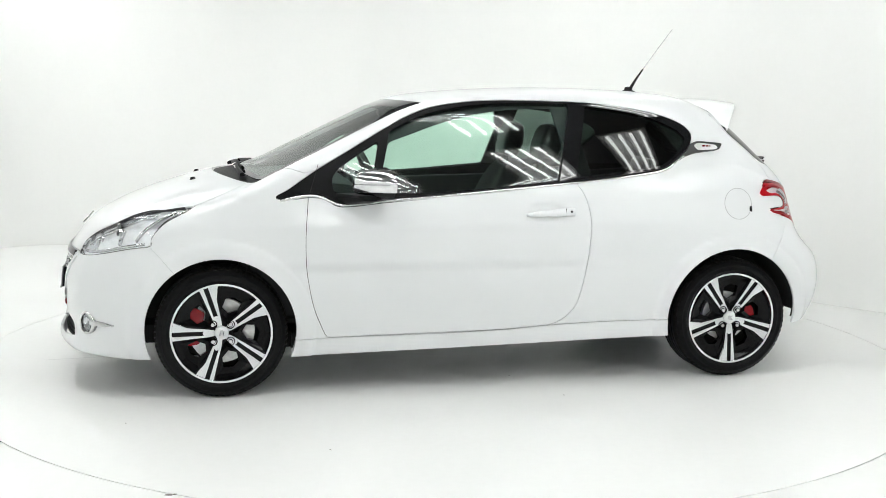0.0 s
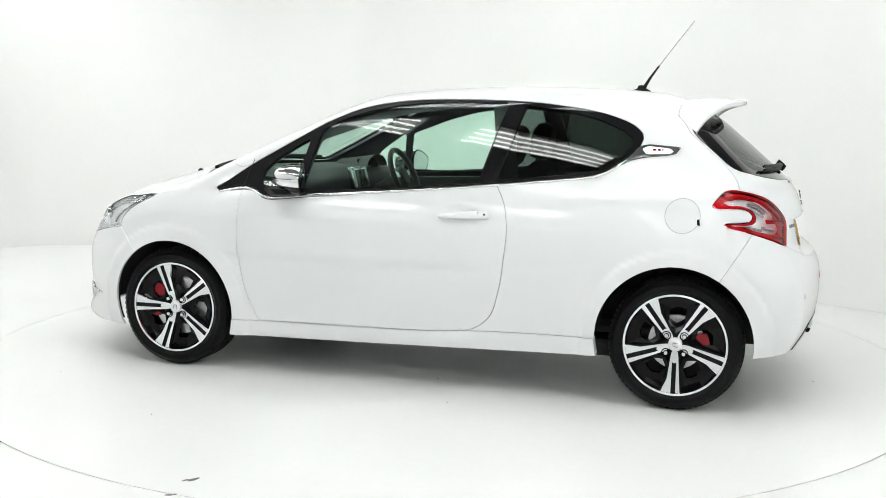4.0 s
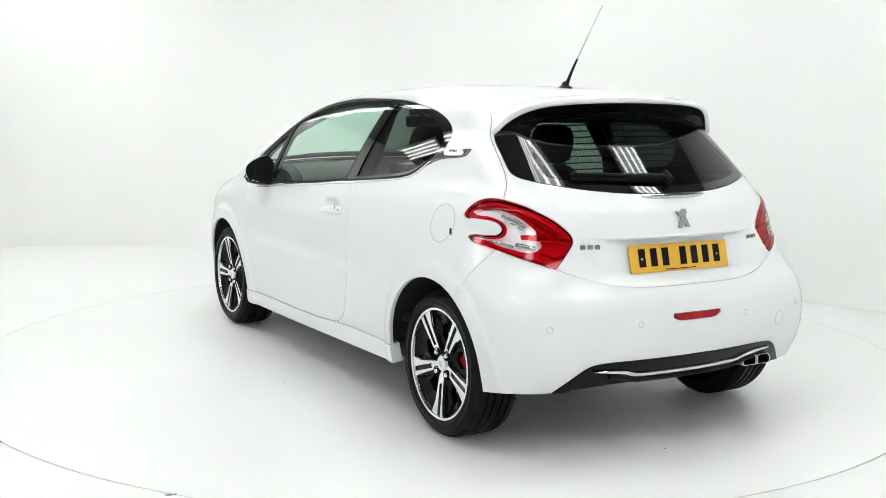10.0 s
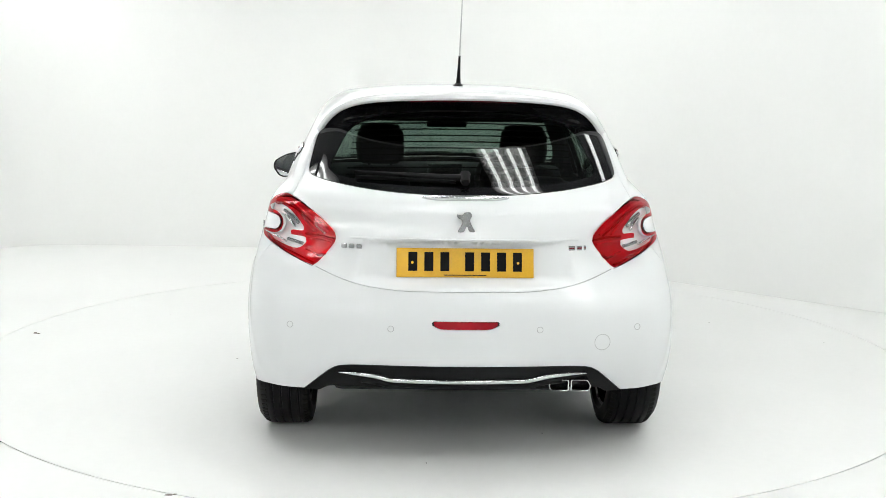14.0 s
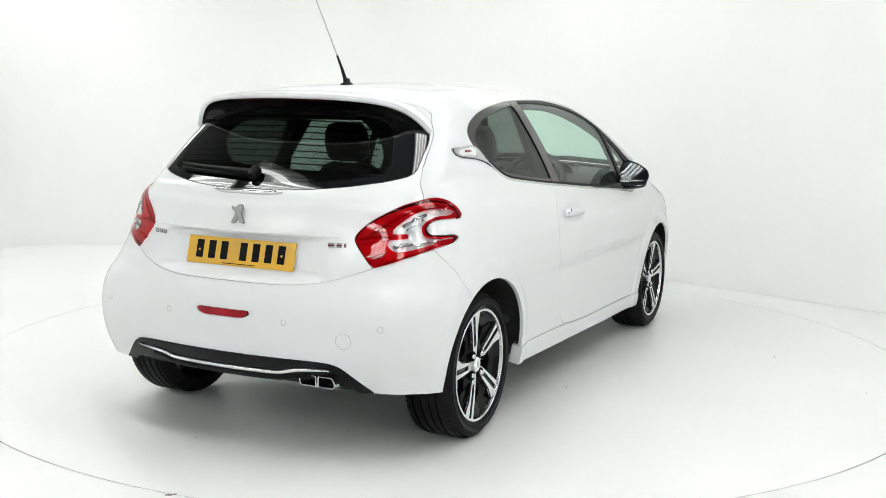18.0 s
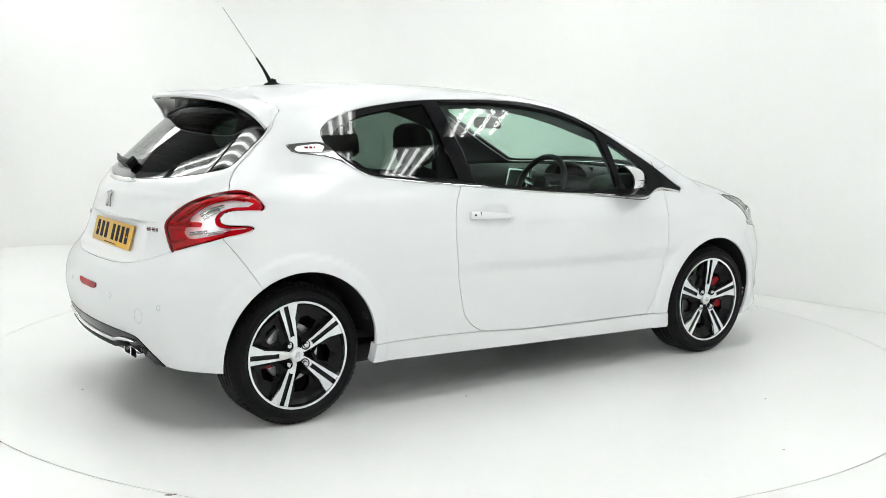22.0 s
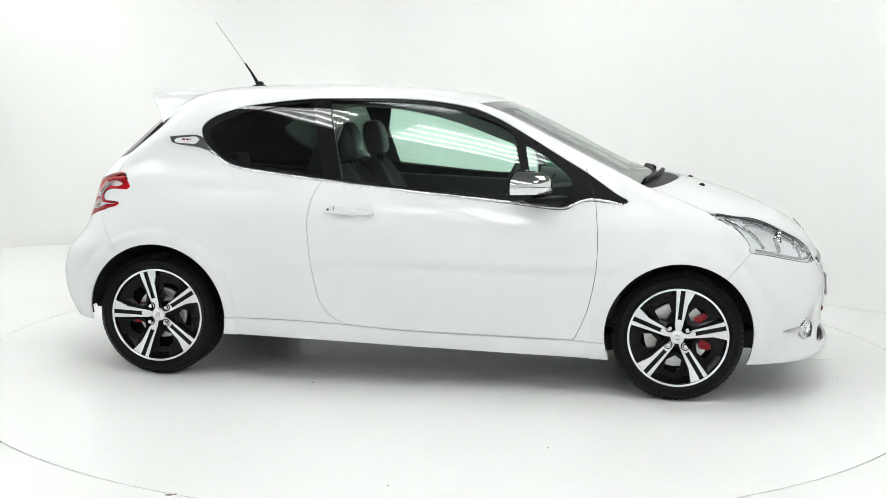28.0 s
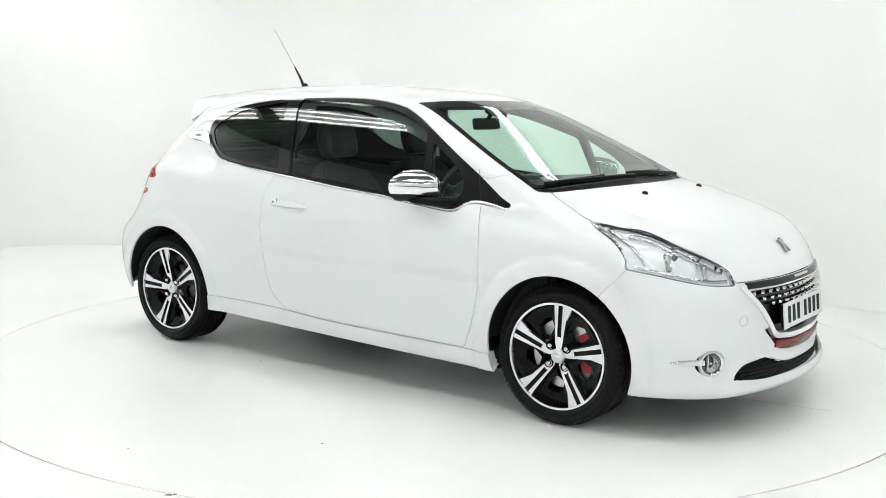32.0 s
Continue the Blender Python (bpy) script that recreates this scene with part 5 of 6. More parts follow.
    for z in np.arange(1.075, 1.305, 0.024):
        y = np.linspace(-0.47, 0.47, 25) * (1 - 0.35 * (z - 1.075))
        p = end_point(y, z - 0.012 * (y / 0.47) ** 2, -0.002)
        ribbon("heater_wire", (p, slope(p)), 0.0003, 0.0003, UNDER, tailgate, "fine heater wire in the rear window")
    # parking sensors, towing-eye cover
    for yy, zz, r in ((0.658, 0.535, 0.011), (0.278, 0.535, 0.011), (-0.278, 0.535, 0.011), (-0.658, 0.535, 0.011), (-0.52, 0.482, 0.03)):
        circle_joint("parking_sensor" if r < 0.02 else "towing_cover", lambda a, b, o, s: end_point(a, b, o), yy, zz, r, 1, rear_bumper, "round flush cover in the bumper", 0.0011)
    # diffuser trim
    path = along([(0.47, 0.364), (0.40, 0.358), (0.33, 0.35), (0.28, 0.337), (0.2, 0.334), (0.0, 0.333), (-0.2, 0.335), (-0.25, 0.339), (-0.31, 0.353), (-0.38, 0.361), (-0.46, 0.366)], 70)
    p = end_point(path[:, 0], path[:, 1], 0.006)
    ribbon("diffuser_trim", (p, slope(p)), 0.0085 * np.clip(1.1 - (np.abs(path[:, 0]) / 0.47) ** 6, 0.2, 1), 0.008, CHROME, rear_bumper, "chrome strip on the diffuser")
    p = end_point(path[8:-8, 0], path[8:-8, 1] - 0.022, 0.004)
    ribbon("diffuser_lip", (p, slope(p)), 0.012, 0.012, BLACK_TRIM, rear_bumper, "black lip of the diffuser")
    # twin tailpipe
    pipe = new("tailpipe")
    pipe.parent = car
    pipe["label"] = "chrome twin tailpipe with two squared outlets"
    outer = [(-0.086, -0.004), (-0.072, 0.024), (0.072, 0.024), (0.086, -0.004), (0.074, -0.022), (-0.074, -0.022)]
    for sx in (-1, 1):
        o = [(-0.04, -0.021), (-0.04, 0.022), (0.026, 0.022), (0.041, -0.002), (0.032, -0.021)] if sx > 0 else [(0.04, -0.021), (0.04, 0.022), (-0.026, 0.022), (-0.041, -0.002), (-0.032, -0.021)]
        o = corner_loop(o, 0.006, 3)
        bm = bmesh.new()
        rows = []
        for depth, k in ((0.09, 1.0), (0.0, 1.0), (-0.003, 0.97), (-0.002, 0.87), (0.06, 0.84)):
            rows.append([bm.verts.new((depth, -(a * k + 0.042 * sx), b * k)) for a, b in o])
        for r1, r2 in zip(rows, rows[1:]):
            for j in range(len(o)):
                bm.faces.new((r1[j], r1[(j + 1) % len(o)], r2[(j + 1) % len(o)], r2[j]))
        part("outlet", bm, CHROME, pipe, "chrome outlet")
        bm = bmesh.new()
        bm.faces.new([bm.verts.new((0.05, -(a * 0.85 + 0.042 * sx), b * 0.85)) for a, b in o])
        part("bore", bm, UNDER, pipe, smooth=False)
    pipe.matrix_basis = at_car(-1.845, -0.402, 0.313)


def front_details():
    # honeycomb: short chrome dashes in rows
    dash = None
    for r, z in enumerate((0.604, 0.578, 0.552)):
        count = 15 - 2 * r
        for k in range(count):
            y = (k - (count - 1) / 2) * 0.058
            q = end_point(np.array([y]), np.array([z]), -0.014, rear=False)[0]
            turn = math.degrees(math.atan2(-0.72 * y, 1.0))
            if dash is None:
                bm = box((0.014, 0.038, 0.0115), bevel=0.002, segments=1)
                dash = ob = part("grille_dash", bm, CHROME, front_bumper, smooth=False)
            else:
                ob = new("grille_dash", dash.data)
                ob.parent = front_bumper
            ob.matrix_basis = at_car(*q, 0, 0, turn)
    q = end_point(np.array([0.0]), np.array([0.495]), 0.014, rear=False)[0]
    plate = part("number_plate", box((0.006, 0.52, 0.111), bevel=0.0025), PLATE_WHITE, front_bumper, "white front number plate with dark bars", at=at_car(q[0] - 0.024, 0, 0.488, 0, -6, 0))
    characters(plate, pose(0.0036, 0, 0.002, 0, 0, 90))
    part("plate_holder", box((0.014, 0.50, 0.10), bevel=0.004), BLACK_TRIM, front_bumper, "black plate holder", at=at_car(q[0] - 0.036, 0, 0.488, 0, -6, 0))
    y = np.linspace(-0.46, 0.46, 41)
    p = end_point(y, 0.634 - 0.0 * y, 0.004, rear=False)
    ribbon("grille_top", (p, slope(p)), 0.0155, 0.006, BLACK_GLOSS, front_bumper, "gloss black upper grille bar")
    y2 = np.linspace(-0.09, 0.09, 15)
    p = end_point(y2, np.full(15, 0.636), 0.0095, rear=False)
    ribbon("grille_lettering", (p, slope(p)), 0.006, 0.003, CHROME, front_bumper, "chrome lettering strip")
    em = smooth_loop([(-0.004, 0.036), (0.016, 0.037), (0.022, 0.022), (0.014, 0.008), (0.024, -0.016), (0.033, -0.036), (0.012, -0.034), (0.004, -0.014), (-0.008, -0.036), (-0.030, -0.036), (-0.018, -0.012), (-0.014, 0.006), (-0.03, 0.016), (-0.034, 0.03), (-0.018, 0.024)], 70)
    q = end_point(np.array([0.0]), np.array([0.757]), 0.006, rear=False)[0]
    nn = slope(np.array([q]))[0]
    part("bonnet_emblem", slab([(a, b) for a, b in em], -0.006, 0.002), BADGE, car, "chrome emblem shape", at=at_car(*q, 0, 0, 90) @ pose(0, 0, 0, -math.degrees(math.asin(nn[2]))))
    for s in (1, -1):
        # washers
        q = top_point(np.array([1.403]), np.array([0.305]), 0.0)[0]
        part("washer_jet", lathe([(0.0, 0.012), (0.009, 0.011), (0.014, 0.005), (0.016, -0.002)], 14, "z"), BLACK_TRIM, car, "small black washer jet", at=at_car(q[0], q[1] * s, q[2], 0, 12, 0))
        # fog lamp with its chrome wing
        q = end_point(np.array([0.638]), np.array([0.333]), 0.0, rear=False)[0]
        nn = slope(np.array([q]))[0]
        m = at_car(q[0], q[1] * s, q[2], 0, 0, math.degrees(math.atan2(nn[1] * s, nn[0])))
        fog = part("fog_lamp", lathe([(0.042, -0.02), (0.042, 0.005), (0.046, 0.009), (0.053, 0.007), (0.057, 0.0), (0.057, -0.02)], 40, "x"), CHROME, front_bumper, "round fog lamp in a chrome ring", at=m)
        part("bowl", lathe([(0.0, -0.035), (0.025, -0.03), (0.041, -0.01), (0.043, 0.0)], 32, "x"), FOIL, fog)
        part("bulb_shield", lathe([(0.0, 0.0), (0.006, -0.002), (0.008, -0.01), (0.008, -0.03)], 16, "x"), CHROME, fog)
        part("vane", box((0.02, 0.006, 0.066), (-0.012, 0.012 * s, 0), 0.001), CHROME, fog)
        part("lens", lathe([(0.0, 0.006), (0.025, 0.005), (0.042, 0.002)], 32, "x"), LENS, fog)
        yy = np.linspace(0.686, 0.752, 14)
        xx = np.linspace(1.862, 1.752, 14)
        p = side_point(xx, np.full(14, 0.338) + 0.0 * xx, 0.004, s)
        ribbon("fog_wing", (p, slope(p)), 0.0125 * np.clip(1.0 - np.linspace(0, 1, 14) ** 3, 0.25, 1), 0.006, CHROME, front_bumper, "chrome wing beside the fog lamp")
        # lamp insides
        q = end_point(np.array([0.60]), np.array([0.735]), -0.03, rear=False)[0]
        for yy, zz, r in ((0.70, 0.765, 0.05), (0.62, 0.735, 0.03), (0.545, 0.70, 0.036)):
            q = end_point(np.array([yy]), np.array([zz]), -0.034, rear=False)[0]
            b = part("reflector", lathe([(0.0, -0.01), (r * 0.5, -0.008), (r * 0.52, 0.006), (r * 0.8, 0.0), (r, 0.012), (r * 1.08, 0.014), (r * 1.1, 0.0)], 36, "x"), CHROME, car, "chrome lamp bowl", at=at_car(q[0], q[1] * s, q[2], 0, 0, 18 * s))
            part("projector", lathe([(0.0, 0.016), (r * 0.3, 0.013), (r * 0.5, 0.0)], 28, "x"), LENS_DARK, b, "dark projector lens")
        for u, zz, r, tall in ((0.99, 0.745, 0.016, 0.075), (1.215, 0.703, 0.014, 0.055)):
            yy = float(solve(lambda v: body_f(np.asarray(u + v), np.asarray(v), np.asarray(zz)), 0.2, 1.0))
            nn = slope(np.array([[u + yy, yy, zz]]))[0]
            q = np.array([u + yy, yy, zz]) - nn * 0.022
            part("lamp_column", lathe([(r * 0.7, -tall / 2), (r, -tall * 0.42), (r * 0.8, 0.0), (r, tall * 0.42), (r * 0.7, tall / 2)], 20, "z"), CHROME, car, "chrome column in the headlight", at=at_car(q[0], q[1] * s, q[2], 0, -12, 0))
        path = along([(0.80, 0.722), (0.95, 0.703), (1.1, 0.682), (1.25, 0.668), (1.37, 0.665)], 40)
        # the light strip along the lamp's foot
        pts = []
        for u, zz in path:
            yy = solve(lambda v: body_f(np.asarray(u + v), np.asarray(v), np.asarray(zz)), 0.2, 1.0)
            pts.append((u + float(yy), float(yy), zz))
        p = np.array(pts)
        n = slope(p)
        ribbon("lamp_strip", ((p - n * 0.02) * [1, s, 1], n * [1, s, 1]), 0.007, 0.006, CHROME, car, "bright light strip in the headlight")
        path = along([(0.70, 0.868), (0.80, 0.80), (0.86, 0.73)], 30)
        pts = []
        for u, zz in path:
            yy = solve(lambda v: body_f(np.asarray(u + v), np.asarray(v), np.asarray(zz)), 0.2, 1.0)
            pts.append((u + float(yy), float(yy), zz))
        p = np.array(pts)
        n = slope(p)
        ribbon("lamp_divider", ((p - n * 0.012) * [1, s, 1], n * [1, s, 1]), 0.006, 0.006, CHROME, car, "chrome divider in the headlight")
    # grey lines that put the shade of the headlight's shut gap into colour
    for s in (1, -1):
        for pts, half in (([(0.66, 0.881), (0.70, 0.877), (0.774, 0.867), (0.87, 0.861), (0.95, 0.843), (1.078, 0.797), (1.252, 0.747), (1.37, 0.698), (1.402, 0.645)], 0.0013), ([(1.40, 0.643), (1.227, 0.649), (1.053, 0.671), (0.89, 0.695), (0.756, 0.711), (0.752, 0.747), (0.704, 0.815), (0.63, 0.86), (0.608, 0.887)], 0.0008)):
            pts3 = []
            for u, zz in along(pts, 70):
                yy = float(solve(lambda v: body_f(np.asarray(u + v), np.asarray(v), np.asarray(zz)), 0.2, 1.0))
                pts3.append((u + yy, yy, zz))
            p = np.array(pts3)
            n = slope(p)
            ribbon("lamp_outline", (p * [1, s, 1], n * [1, s, 1]), half, 0.001, GAP_GREY, car, "thin grey line for the shade round the headlight")
    for s in (1, -1):
        for line, half, mat, what in (([(0.80, 0.852), (0.88, 0.848), (0.96, 0.826), (1.06, 0.790), (1.16, 0.758)], 0.0045, SATIN, "satin brow in the headlight"), ([(0.79, 0.838), (0.87, 0.834), (0.95, 0.811), (1.06, 0.772), (1.2, 0.735), (1.32, 0.695)], 0.004, CHROME, "bright rib in the headlight"), ([(0.645, 0.868), (0.70, 0.835), (0.735, 0.79)], 0.006, BADGE, "dark reflector in the lamp's tip")):
            spots = along(line, 40)
            yy = solve(lambda v: body_f(spots[:, 0] + v, v, spots[:, 1]), np.full(40, 0.2), np.full(40, 1.0))
            p = np.stack([spots[:, 0] + yy, yy, spots[:, 1]], 1)
            n = slope(p)
            ribbon("lamp_brow", ((p - n * 0.014) * [1, s, 1], n * [1, s, 1]), half, 0.006, mat, car, what)
    # slats of the lower duct
    for z in (0.258, 0.272, 0.286, 0.30):
        y = np.linspace(-0.5, 0.5, 41)
        p = end_point(y, np.full(41, z), -0.028, rear=False)
        ribbon("duct_slat", (p, slope(p)), 0.0025, 0.01, BLACK_TRIM, front_bumper)
    # wipers parked at the foot of the windscreen
    for y0, y1 in ((0.55, 0.0), (-0.05, -0.62)):
        y = np.linspace(y0, y1, 24)
        t = np.linspace(0, 1, 24)
        p = top_point(1.222 - 0.2 * y * y - 0.045 * t, y, 0.010)
        w = ribbon("wiper_arm", (p, slope(p)), 0.011 - 0.006 * t, 0.012, BLACK_TRIM, car, "black wiper arm at the windscreen's foot")
        y = np.linspace(y1 + 0.36, y1 - 0.05, 20)
        p = top_point(1.182 - 0.2 * y * y, y, 0.008)
        ribbon("blade", (p, slope(p)), 0.007, 0.014, RUBBER, w)
    # towing-eye cover
    circle_joint("towing_cover", lambda a, b, o, s: end_point(a, b, o, rear=False), -0.507, 0.499, 0.022, 1, front_bumper, "round flush cover in the bumper", 0.0011)


def underside():
    bm = box((2.0, 1.36, 0.09), (0, 0, 0.235), 0.03)
    box((0.75, 1.0, 0.1), (1.35, 0, 0.24), 0.03, bm=bm)
    box((0.6, 1.0, 0.14), (-1.45, 0, 0.33), 0.03, bm=bm)
    part("underbody", bm, UNDER, car, "black underbody", at=pose(*CAR_AT))
    part("silencer", box((0.2, 0.9, 0.14), bevel=0.06, segments=4), UNDER, car, at=at_car(-1.62, -0.05, 0.33))
    for x, z in ((1.27, 0.28), (-1.268, 0.29)):
        part("axle", tube([(x, -0.72, z), (x, 0.72, z)], 0.035, 10), UNDER, car, at=pose(*CAR_AT))
    for s in (1, -1):
        part("mud_flap", box((0.012, 0.15, 0.10), bevel=0.003), UNDER, car, "black flap behind the front wheel", at=at_car(0.94, 0.70 * s, 0.235))


GAP_GREY = material("grey_gap_shade", (0.07, 0.07, 0.072), rough=0.6, grain=0.2)
MIRROR = material("mirror_silver", (0.75, 0.76, 0.77), rough=0.01, metal=1.0, grain=0.02)
LENS_DARK = material("projector_lens", (0.10, 0.11, 0.12), rough=0.05, coat=1.0, grain=0.1)
side_trim()
handles()
fuel_flap()
mirrors()
spoiler()
aerial()
tail_details()
front_details()
underside()

# ---- inside the car ----
def cushion(size, bevel=0.05):
    return box(size, bevel=bevel, segments=4)


def seat(x, y):
    st = new("front_seat")
    st.parent = car
    st["label"] = "black front sports seat with a headrest"
    part("seat_base", cushion((0.52, 0.50, 0.17), 0.06), FABRIC, st, at=pose(0.12, 0, 0.0, 0, -10, 0))
    bm = bmesh.new()
    rows = []
    for k, (z, w, d, back) in enumerate(((0.0, 0.42, 0.10, 0.0), (0.06, 0.50, 0.13, 0.005), (0.25, 0.52, 0.15, 0.02), (0.42, 0.48, 0.14, 0.03), (0.52, 0.40, 0.12, 0.035), (0.585, 0.28, 0.08, 0.04), (0.60, 0.2, 0.04, 0.04))):
        loop = corner_loop([(-d / 2 - back, -w / 2), (d / 2 - back + 0.02, -w / 2), (d / 2 - back - 0.012, 0), (d / 2 - back + 0.02, w / 2), (-d / 2 - back, w / 2)], 0.05, 4)
        rows.append([bm.verts.new((a, b, z)) for a, b in loop])
    for r1, r2 in zip(rows, rows[1:]):
        for j in range(len(r1)):
            bm.faces.new((r1[j], r1[(j + 1) % len(r1)], r2[(j + 1) % len(r1)], r2[j]))
    bm.faces.new(rows[0])
    bm.faces.new(rows[-1])
    part("backrest", bm, FABRIC, st, at=pose(-0.16, 0, 0.02, 0, -20, 0))
    hb = bmesh.new()
    rows = []
    for z, w, d in ((0.0, 0.19, 0.07), (0.02, 0.235, 0.10), (0.09, 0.245, 0.115), (0.15, 0.23, 0.105), (0.185, 0.19, 0.08), (0.198, 0.12, 0.04)):
        rows.append([hb.verts.new((a, b, z)) for a, b in corner_loop([(-d / 2, -w / 2), (d / 2, -w / 2), (d / 2, w / 2), (-d / 2, w / 2)], 0.045, 4)])
    for r1, r2 in zip(rows, rows[1:]):
        for j in range(len(r1)):
            hb.faces.new((r1[j], r1[(j + 1) % len(r1)], r2[(j + 1) % len(r1)], r2[j]))
    hb.faces.new(rows[0])
    hb.faces.new(rows[-1])
    h = part("headrest", hb, LEATHER, st, at=pose(-0.36, 0, 0.595, 0, -14, 0))
    for yy in (-0.055, 0.055):
        part("headrest_post", tube([(0, yy, -0.06), (0, yy, 0.02)], 0.006, 8), BLACK_TRIM, h)
    st.matrix_basis = at_car(x, y, 0.475)
    return st


def interior():
    seat(-0.02, 0.36)
    seat(-0.02, -0.36)
    # rear bench
    bench = new("rear_seat")
    bench.parent = car
    bench["label"] = "black rear bench with two low headrests"
    part("seat_base", cushion((0.5, 1.18, 0.18), 0.06), FABRIC, bench, at=at_car(-0.82, 0, 0.48, 0, -8, 0))
    part("backrest", cushion((0.15, 1.16, 0.52), 0.06), FABRIC, bench, at=at_car(-1.13, 0, 0.72, 0, -20, 0))
    for y in (0.33, -0.33):
        h = part("headrest", cushion((0.08, 0.24, 0.12), 0.035), LEATHER, bench, at=at_car(-1.225, y, 1.0, 0, -14, 0))
    part("parcel_shelf", box((0.3, 1.02, 0.02), bevel=0.006), DASH, car, "black parcel shelf", at=at_car(-1.36, 0, 0.985, 0, -2, 0))
    part("boot_wall", box((0.03, 1.1, 0.6), bevel=0.006), UNDER, car, at=at_car(-1.3, 0, 0.68))
    # dashboard
    prof = corner_loop([(1.22, 0.985, 0.02), (0.86, 1.004, 0.08), (0.68, 0.99, 0.05), (0.60, 0.945, 0.04), (0.63, 0.80, 0.04), (0.72, 0.66, 0.05), (0.75, 0.36, 0.02), (1.22, 0.36)], 0.02, 4)
    bm = bmesh.new()
    rows = []
    for k in range(13):
        y = -0.70 + 1.40 * k / 12
        dip = 0.012 * math.cos(3.0 * y)
        rows.append([bm.verts.new((a - 0.16 * (y * y) * (1 if a > 0.9 else 0.35), y, b - 0.02 * abs(y) ** 3 + dip * (b > 0.9))) for a, b in prof])
    for r1, r2 in zip(rows, rows[1:]):
        for j in range(len(r1)):
            bm.faces.new((r1[j], r1[(j + 1) % len(r1)], r2[(j + 1) % len(r1)], r2[j]))
    bm.faces.new(rows[0])
    bm.faces.new(rows[-1])
    dash = part("dashboard", bm, DASH, car, "black grained dashboard", at=pose(*CAR_AT))
    part("screen_frame", box((0.035, 0.21, 0.125), bevel=0.012, segments=3), SATIN, dash, "silver screen frame", at=pose(0.575, 0.0, 0.945, 0, 14, 0))
    part("screen", box((0.006, 0.165, 0.095), bevel=0.002), BLACK_GLOSS, dash, "dark touch screen", at=pose(0.557, 0.0, 0.944, 0, 14, 0))
    hood = bmesh.new()
    rows = []
    for k in range(9):
        t = k / 8
        rows.append([hood.verts.new((0.60 + 0.22 * t, -0.36 + (0.17 - 0.02 * t) * math.cos(a), 0.985 - 0.01 * t + (0.075 - 0.02 * t) * math.sin(a))) for a in np.linspace(0, math.pi, 15)])
    for r1, r2 in zip(rows, rows[1:]):
        for j in range(14):
            hood.faces.new((r1[j], r1[j + 1], r2[j + 1], r2[j]))
    hood.faces.new(rows[-1])
    part("dial_hood", hood, DASH, dash, "hood over the dials")
    part("dial_face", box((0.004, 0.3, 0.06), bevel=0.001), BLACK_GLOSS, dash, at=pose(0.66, -0.36, 1.005, 0, 20, 0))
    for y in (-0.62, -0.13, 0.13, 0.62):
        part("air_vent", lathe([(0.0, -0.01), (0.022, -0.006), (0.034, 0.0), (0.042, 0.006), (0.045, -0.004)], 24, "x"), SATIN, dash, "silver-ringed air vent", at=pose(0.615 + 0.02 * abs(y), y, 0.905, 0, 170, 0))
    part("console", box((0.7, 0.22, 0.3), bevel=0.04, segments=3), DASH, car, "centre console", at=at_car(0.35, 0, 0.46))
    lever = part("gear_lever", lathe([(0.0, 0.16), (0.02, 0.155), (0.026, 0.13), (0.018, 0.10), (0.012, 0.09), (0.03, 0.0)], 20, "z"), LEATHER, car, "gear lever", at=at_car(0.38, 0, 0.61))
    # steering wheel on the right-hand side
    wheel = new("steering_wheel")
    wheel.parent = car
    wheel["label"] = "small black leather steering wheel"
    ring = bmesh.new()
    rows = []
    for k in range(48):
        a = 2 * math.pi * k / 48
        c = Vector((0, 0.176 * math.cos(a), 0.166 * math.sin(a)))
        d = c.normalized()
        rows.append([ring.verts.new(c + d * (0.0165 * math.cos(b)) + Vector((0.0165 * math.sin(b), 0, 0))) for b in np.linspace(0, 2 * math.pi, 11)[:-1]])
    for k in range(48):
        r1, r2 = rows[k], rows[(k + 1) % 48]
        for j in range(10):
            ring.faces.new((r1[j], r1[(j + 1) % 10], r2[(j + 1) % 10], r2[j]))
    part("rim", ring, LEATHER, wheel)
    part("boss", lathe([(0.0, -0.012), (0.05, -0.01), (0.066, 0.004), (0.066, 0.03), (0.03, 0.09)], 28, "x"), DASH, wheel)
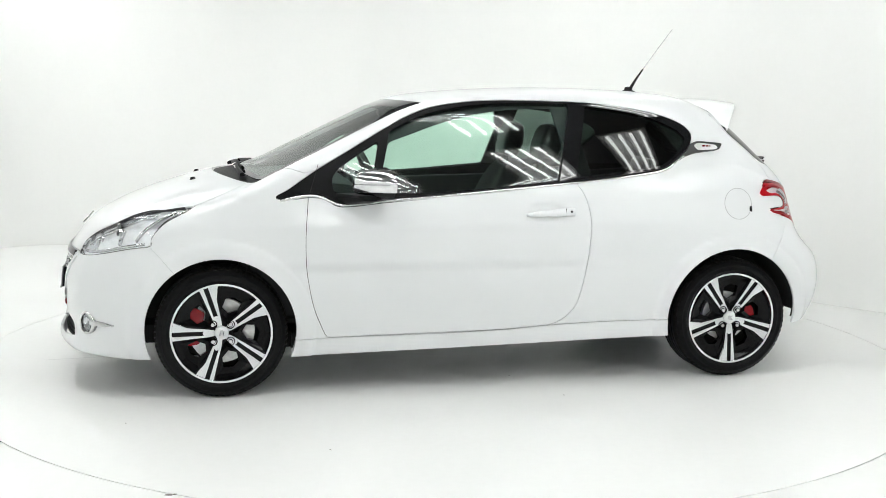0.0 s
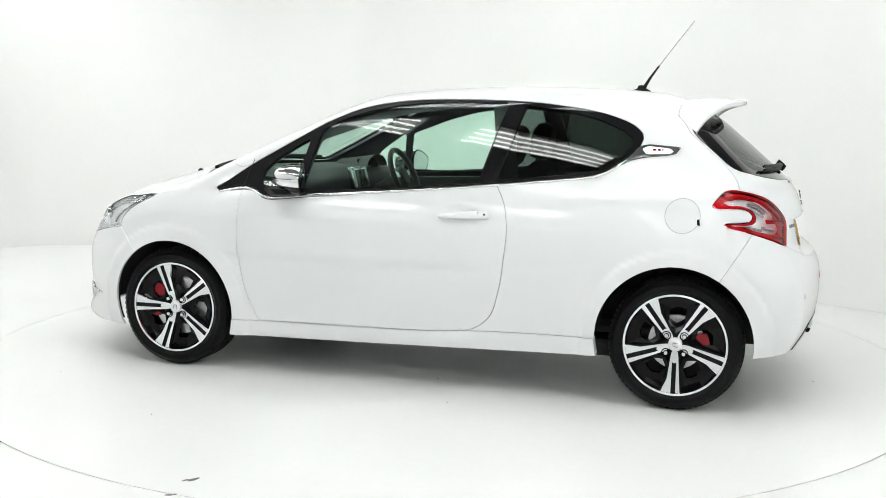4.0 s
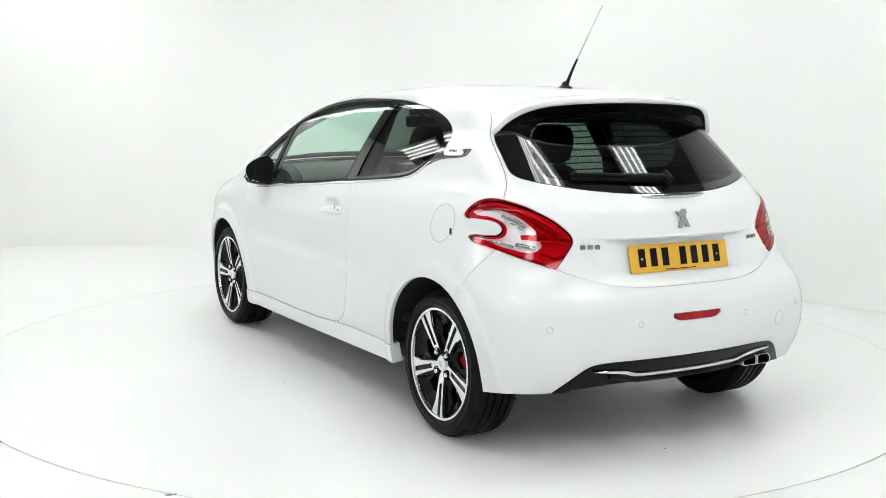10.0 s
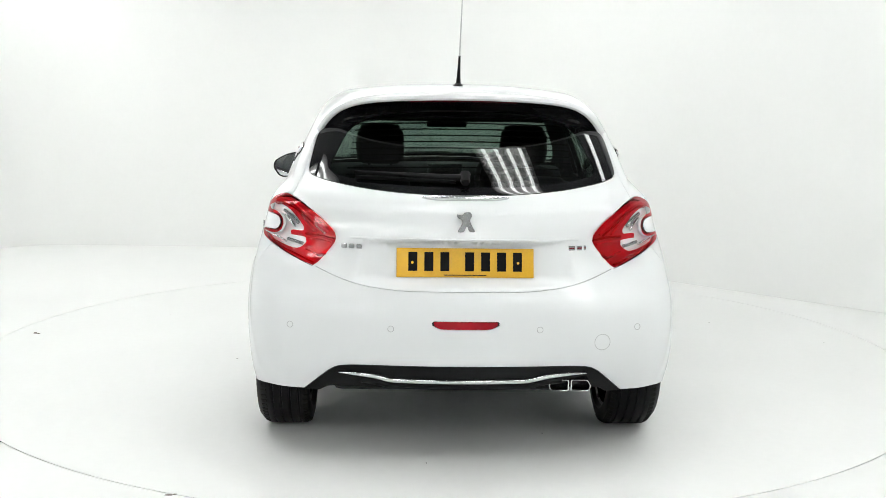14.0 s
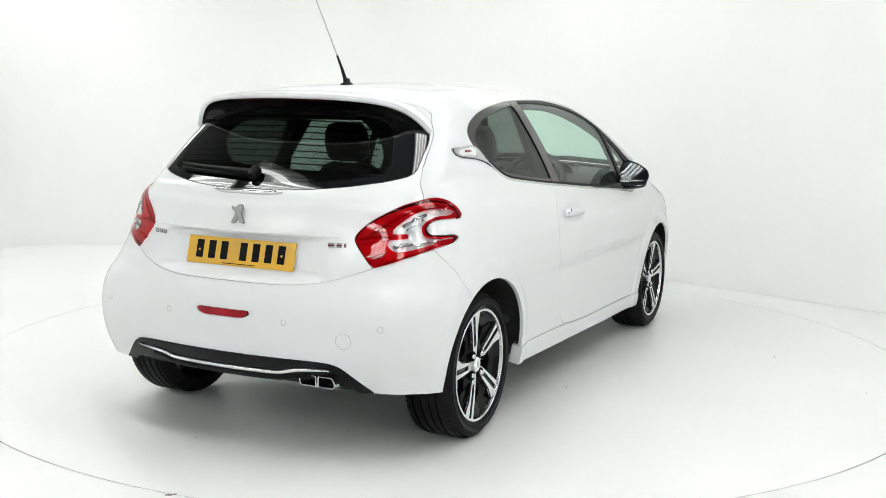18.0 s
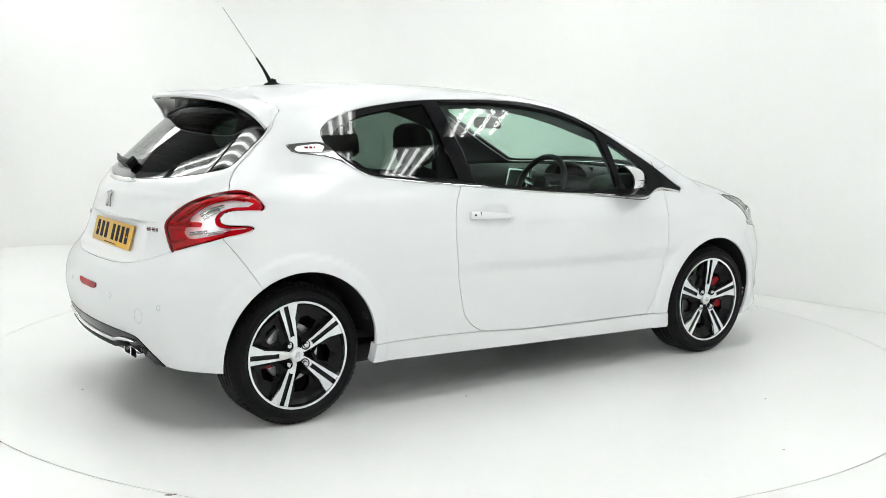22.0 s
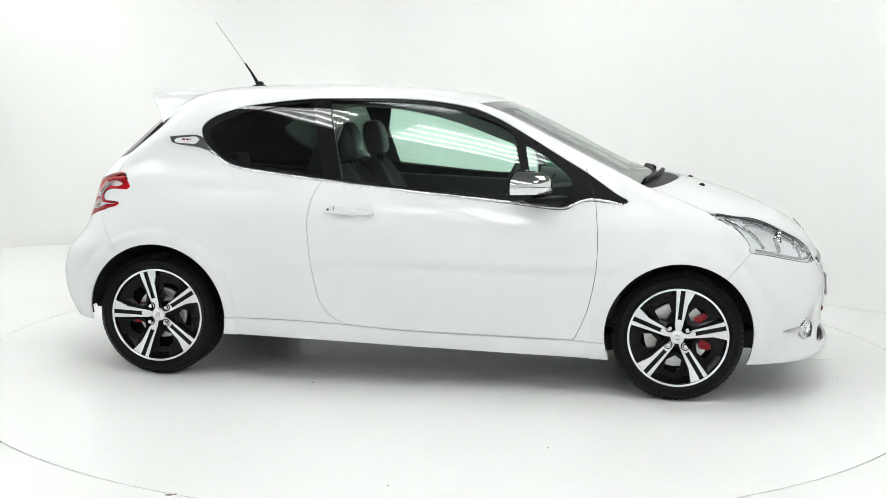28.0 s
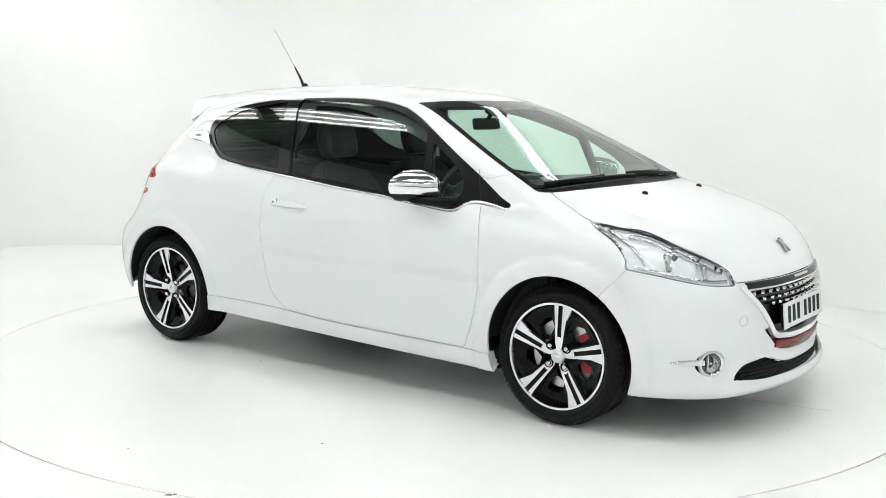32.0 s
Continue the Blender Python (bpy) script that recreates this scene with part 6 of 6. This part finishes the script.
    for a in (10, 170, 270):
        part("spoke", box((0.012, 0.13, 0.034), (0, 0.10, 0), 0.005), SATIN if a != 270 else DASH, wheel, at=pose(0.006, 0, 0, a, 0, 0))
    part("column", tube([(0.05, 0, -0.01), (0.24, 0, -0.02)], 0.045, 14), DASH, wheel)
    wheel.matrix_basis = at_car(0.425, -0.36, 0.935, 0, 24, 0)
    # mirror, door tops, floor
    im = part("interior_mirror", box((0.03, 0.23, 0.062), bevel=0.016, segments=3), BLACK_TRIM, car, "black interior mirror", at=at_car(0.33, 0, 1.262, 0, -8, 0))
    part("mirror_stem", tube([(0.01, 0, 0.02), (0.06, 0, 0.07), (0.085, 0, 0.095)], 0.012, 8), BLACK_TRIM, im)
    part("sensor_box", box((0.1, 0.09, 0.04), (0.07, 0, 0.052), 0.018, (0, 26, 0)), BLACK_TRIM, im)
    for s in (1, -1):
        part("door_card", box((1.25, 0.05, 0.58), bevel=0.02), DASH, doors[s], "black door lining", at=at_car(0.22, 0.765 * s, 0.63, 4 * s, 1.8, 0))
        part("rear_side_lining", box((0.42, 0.05, 0.58), bevel=0.02), DASH, car, "black side lining", at=at_car(-0.70, 0.745 * s, 0.69, 6 * s, 3, 0))
        part("arch_lining", box((0.62, 0.05, 0.24), bevel=0.02), DASH, car, "black lining over the wheel arch", at=at_car(-1.15, 0.725 * s, 0.85, 6 * s, 3, 0))
        part("belt_pillar", box((0.10, 0.025, 0.42), bevel=0.01), DASH, car, "dark post lining", at=at_car(-0.435, 0.665 * s, 1.18, 27 * s, 12, 0))
    part("cabin_floor", box((2.4, 1.45, 0.03), bevel=0.005), UNDER, car, at=at_car(-0.1, 0, 0.335))
    part("bulkhead", box((0.04, 1.4, 0.6), bevel=0.005), UNDER, car, at=at_car(1.17, 0, 0.65))


interior()

def motions():
    """Turntable and car turn together about the turntable's axis."""
    times = [k * 1.0 for k in range(33)]
    walk(car, [(t, pose(0, 0, 0, 0, 0, HEADING + TURN * t)) for t in times])
    walk(table, [(t, pose(TABLE_AT[0], TABLE_AT[1], 0, 0, 0, HEADING + TURN * t)) for t in times])


motions()
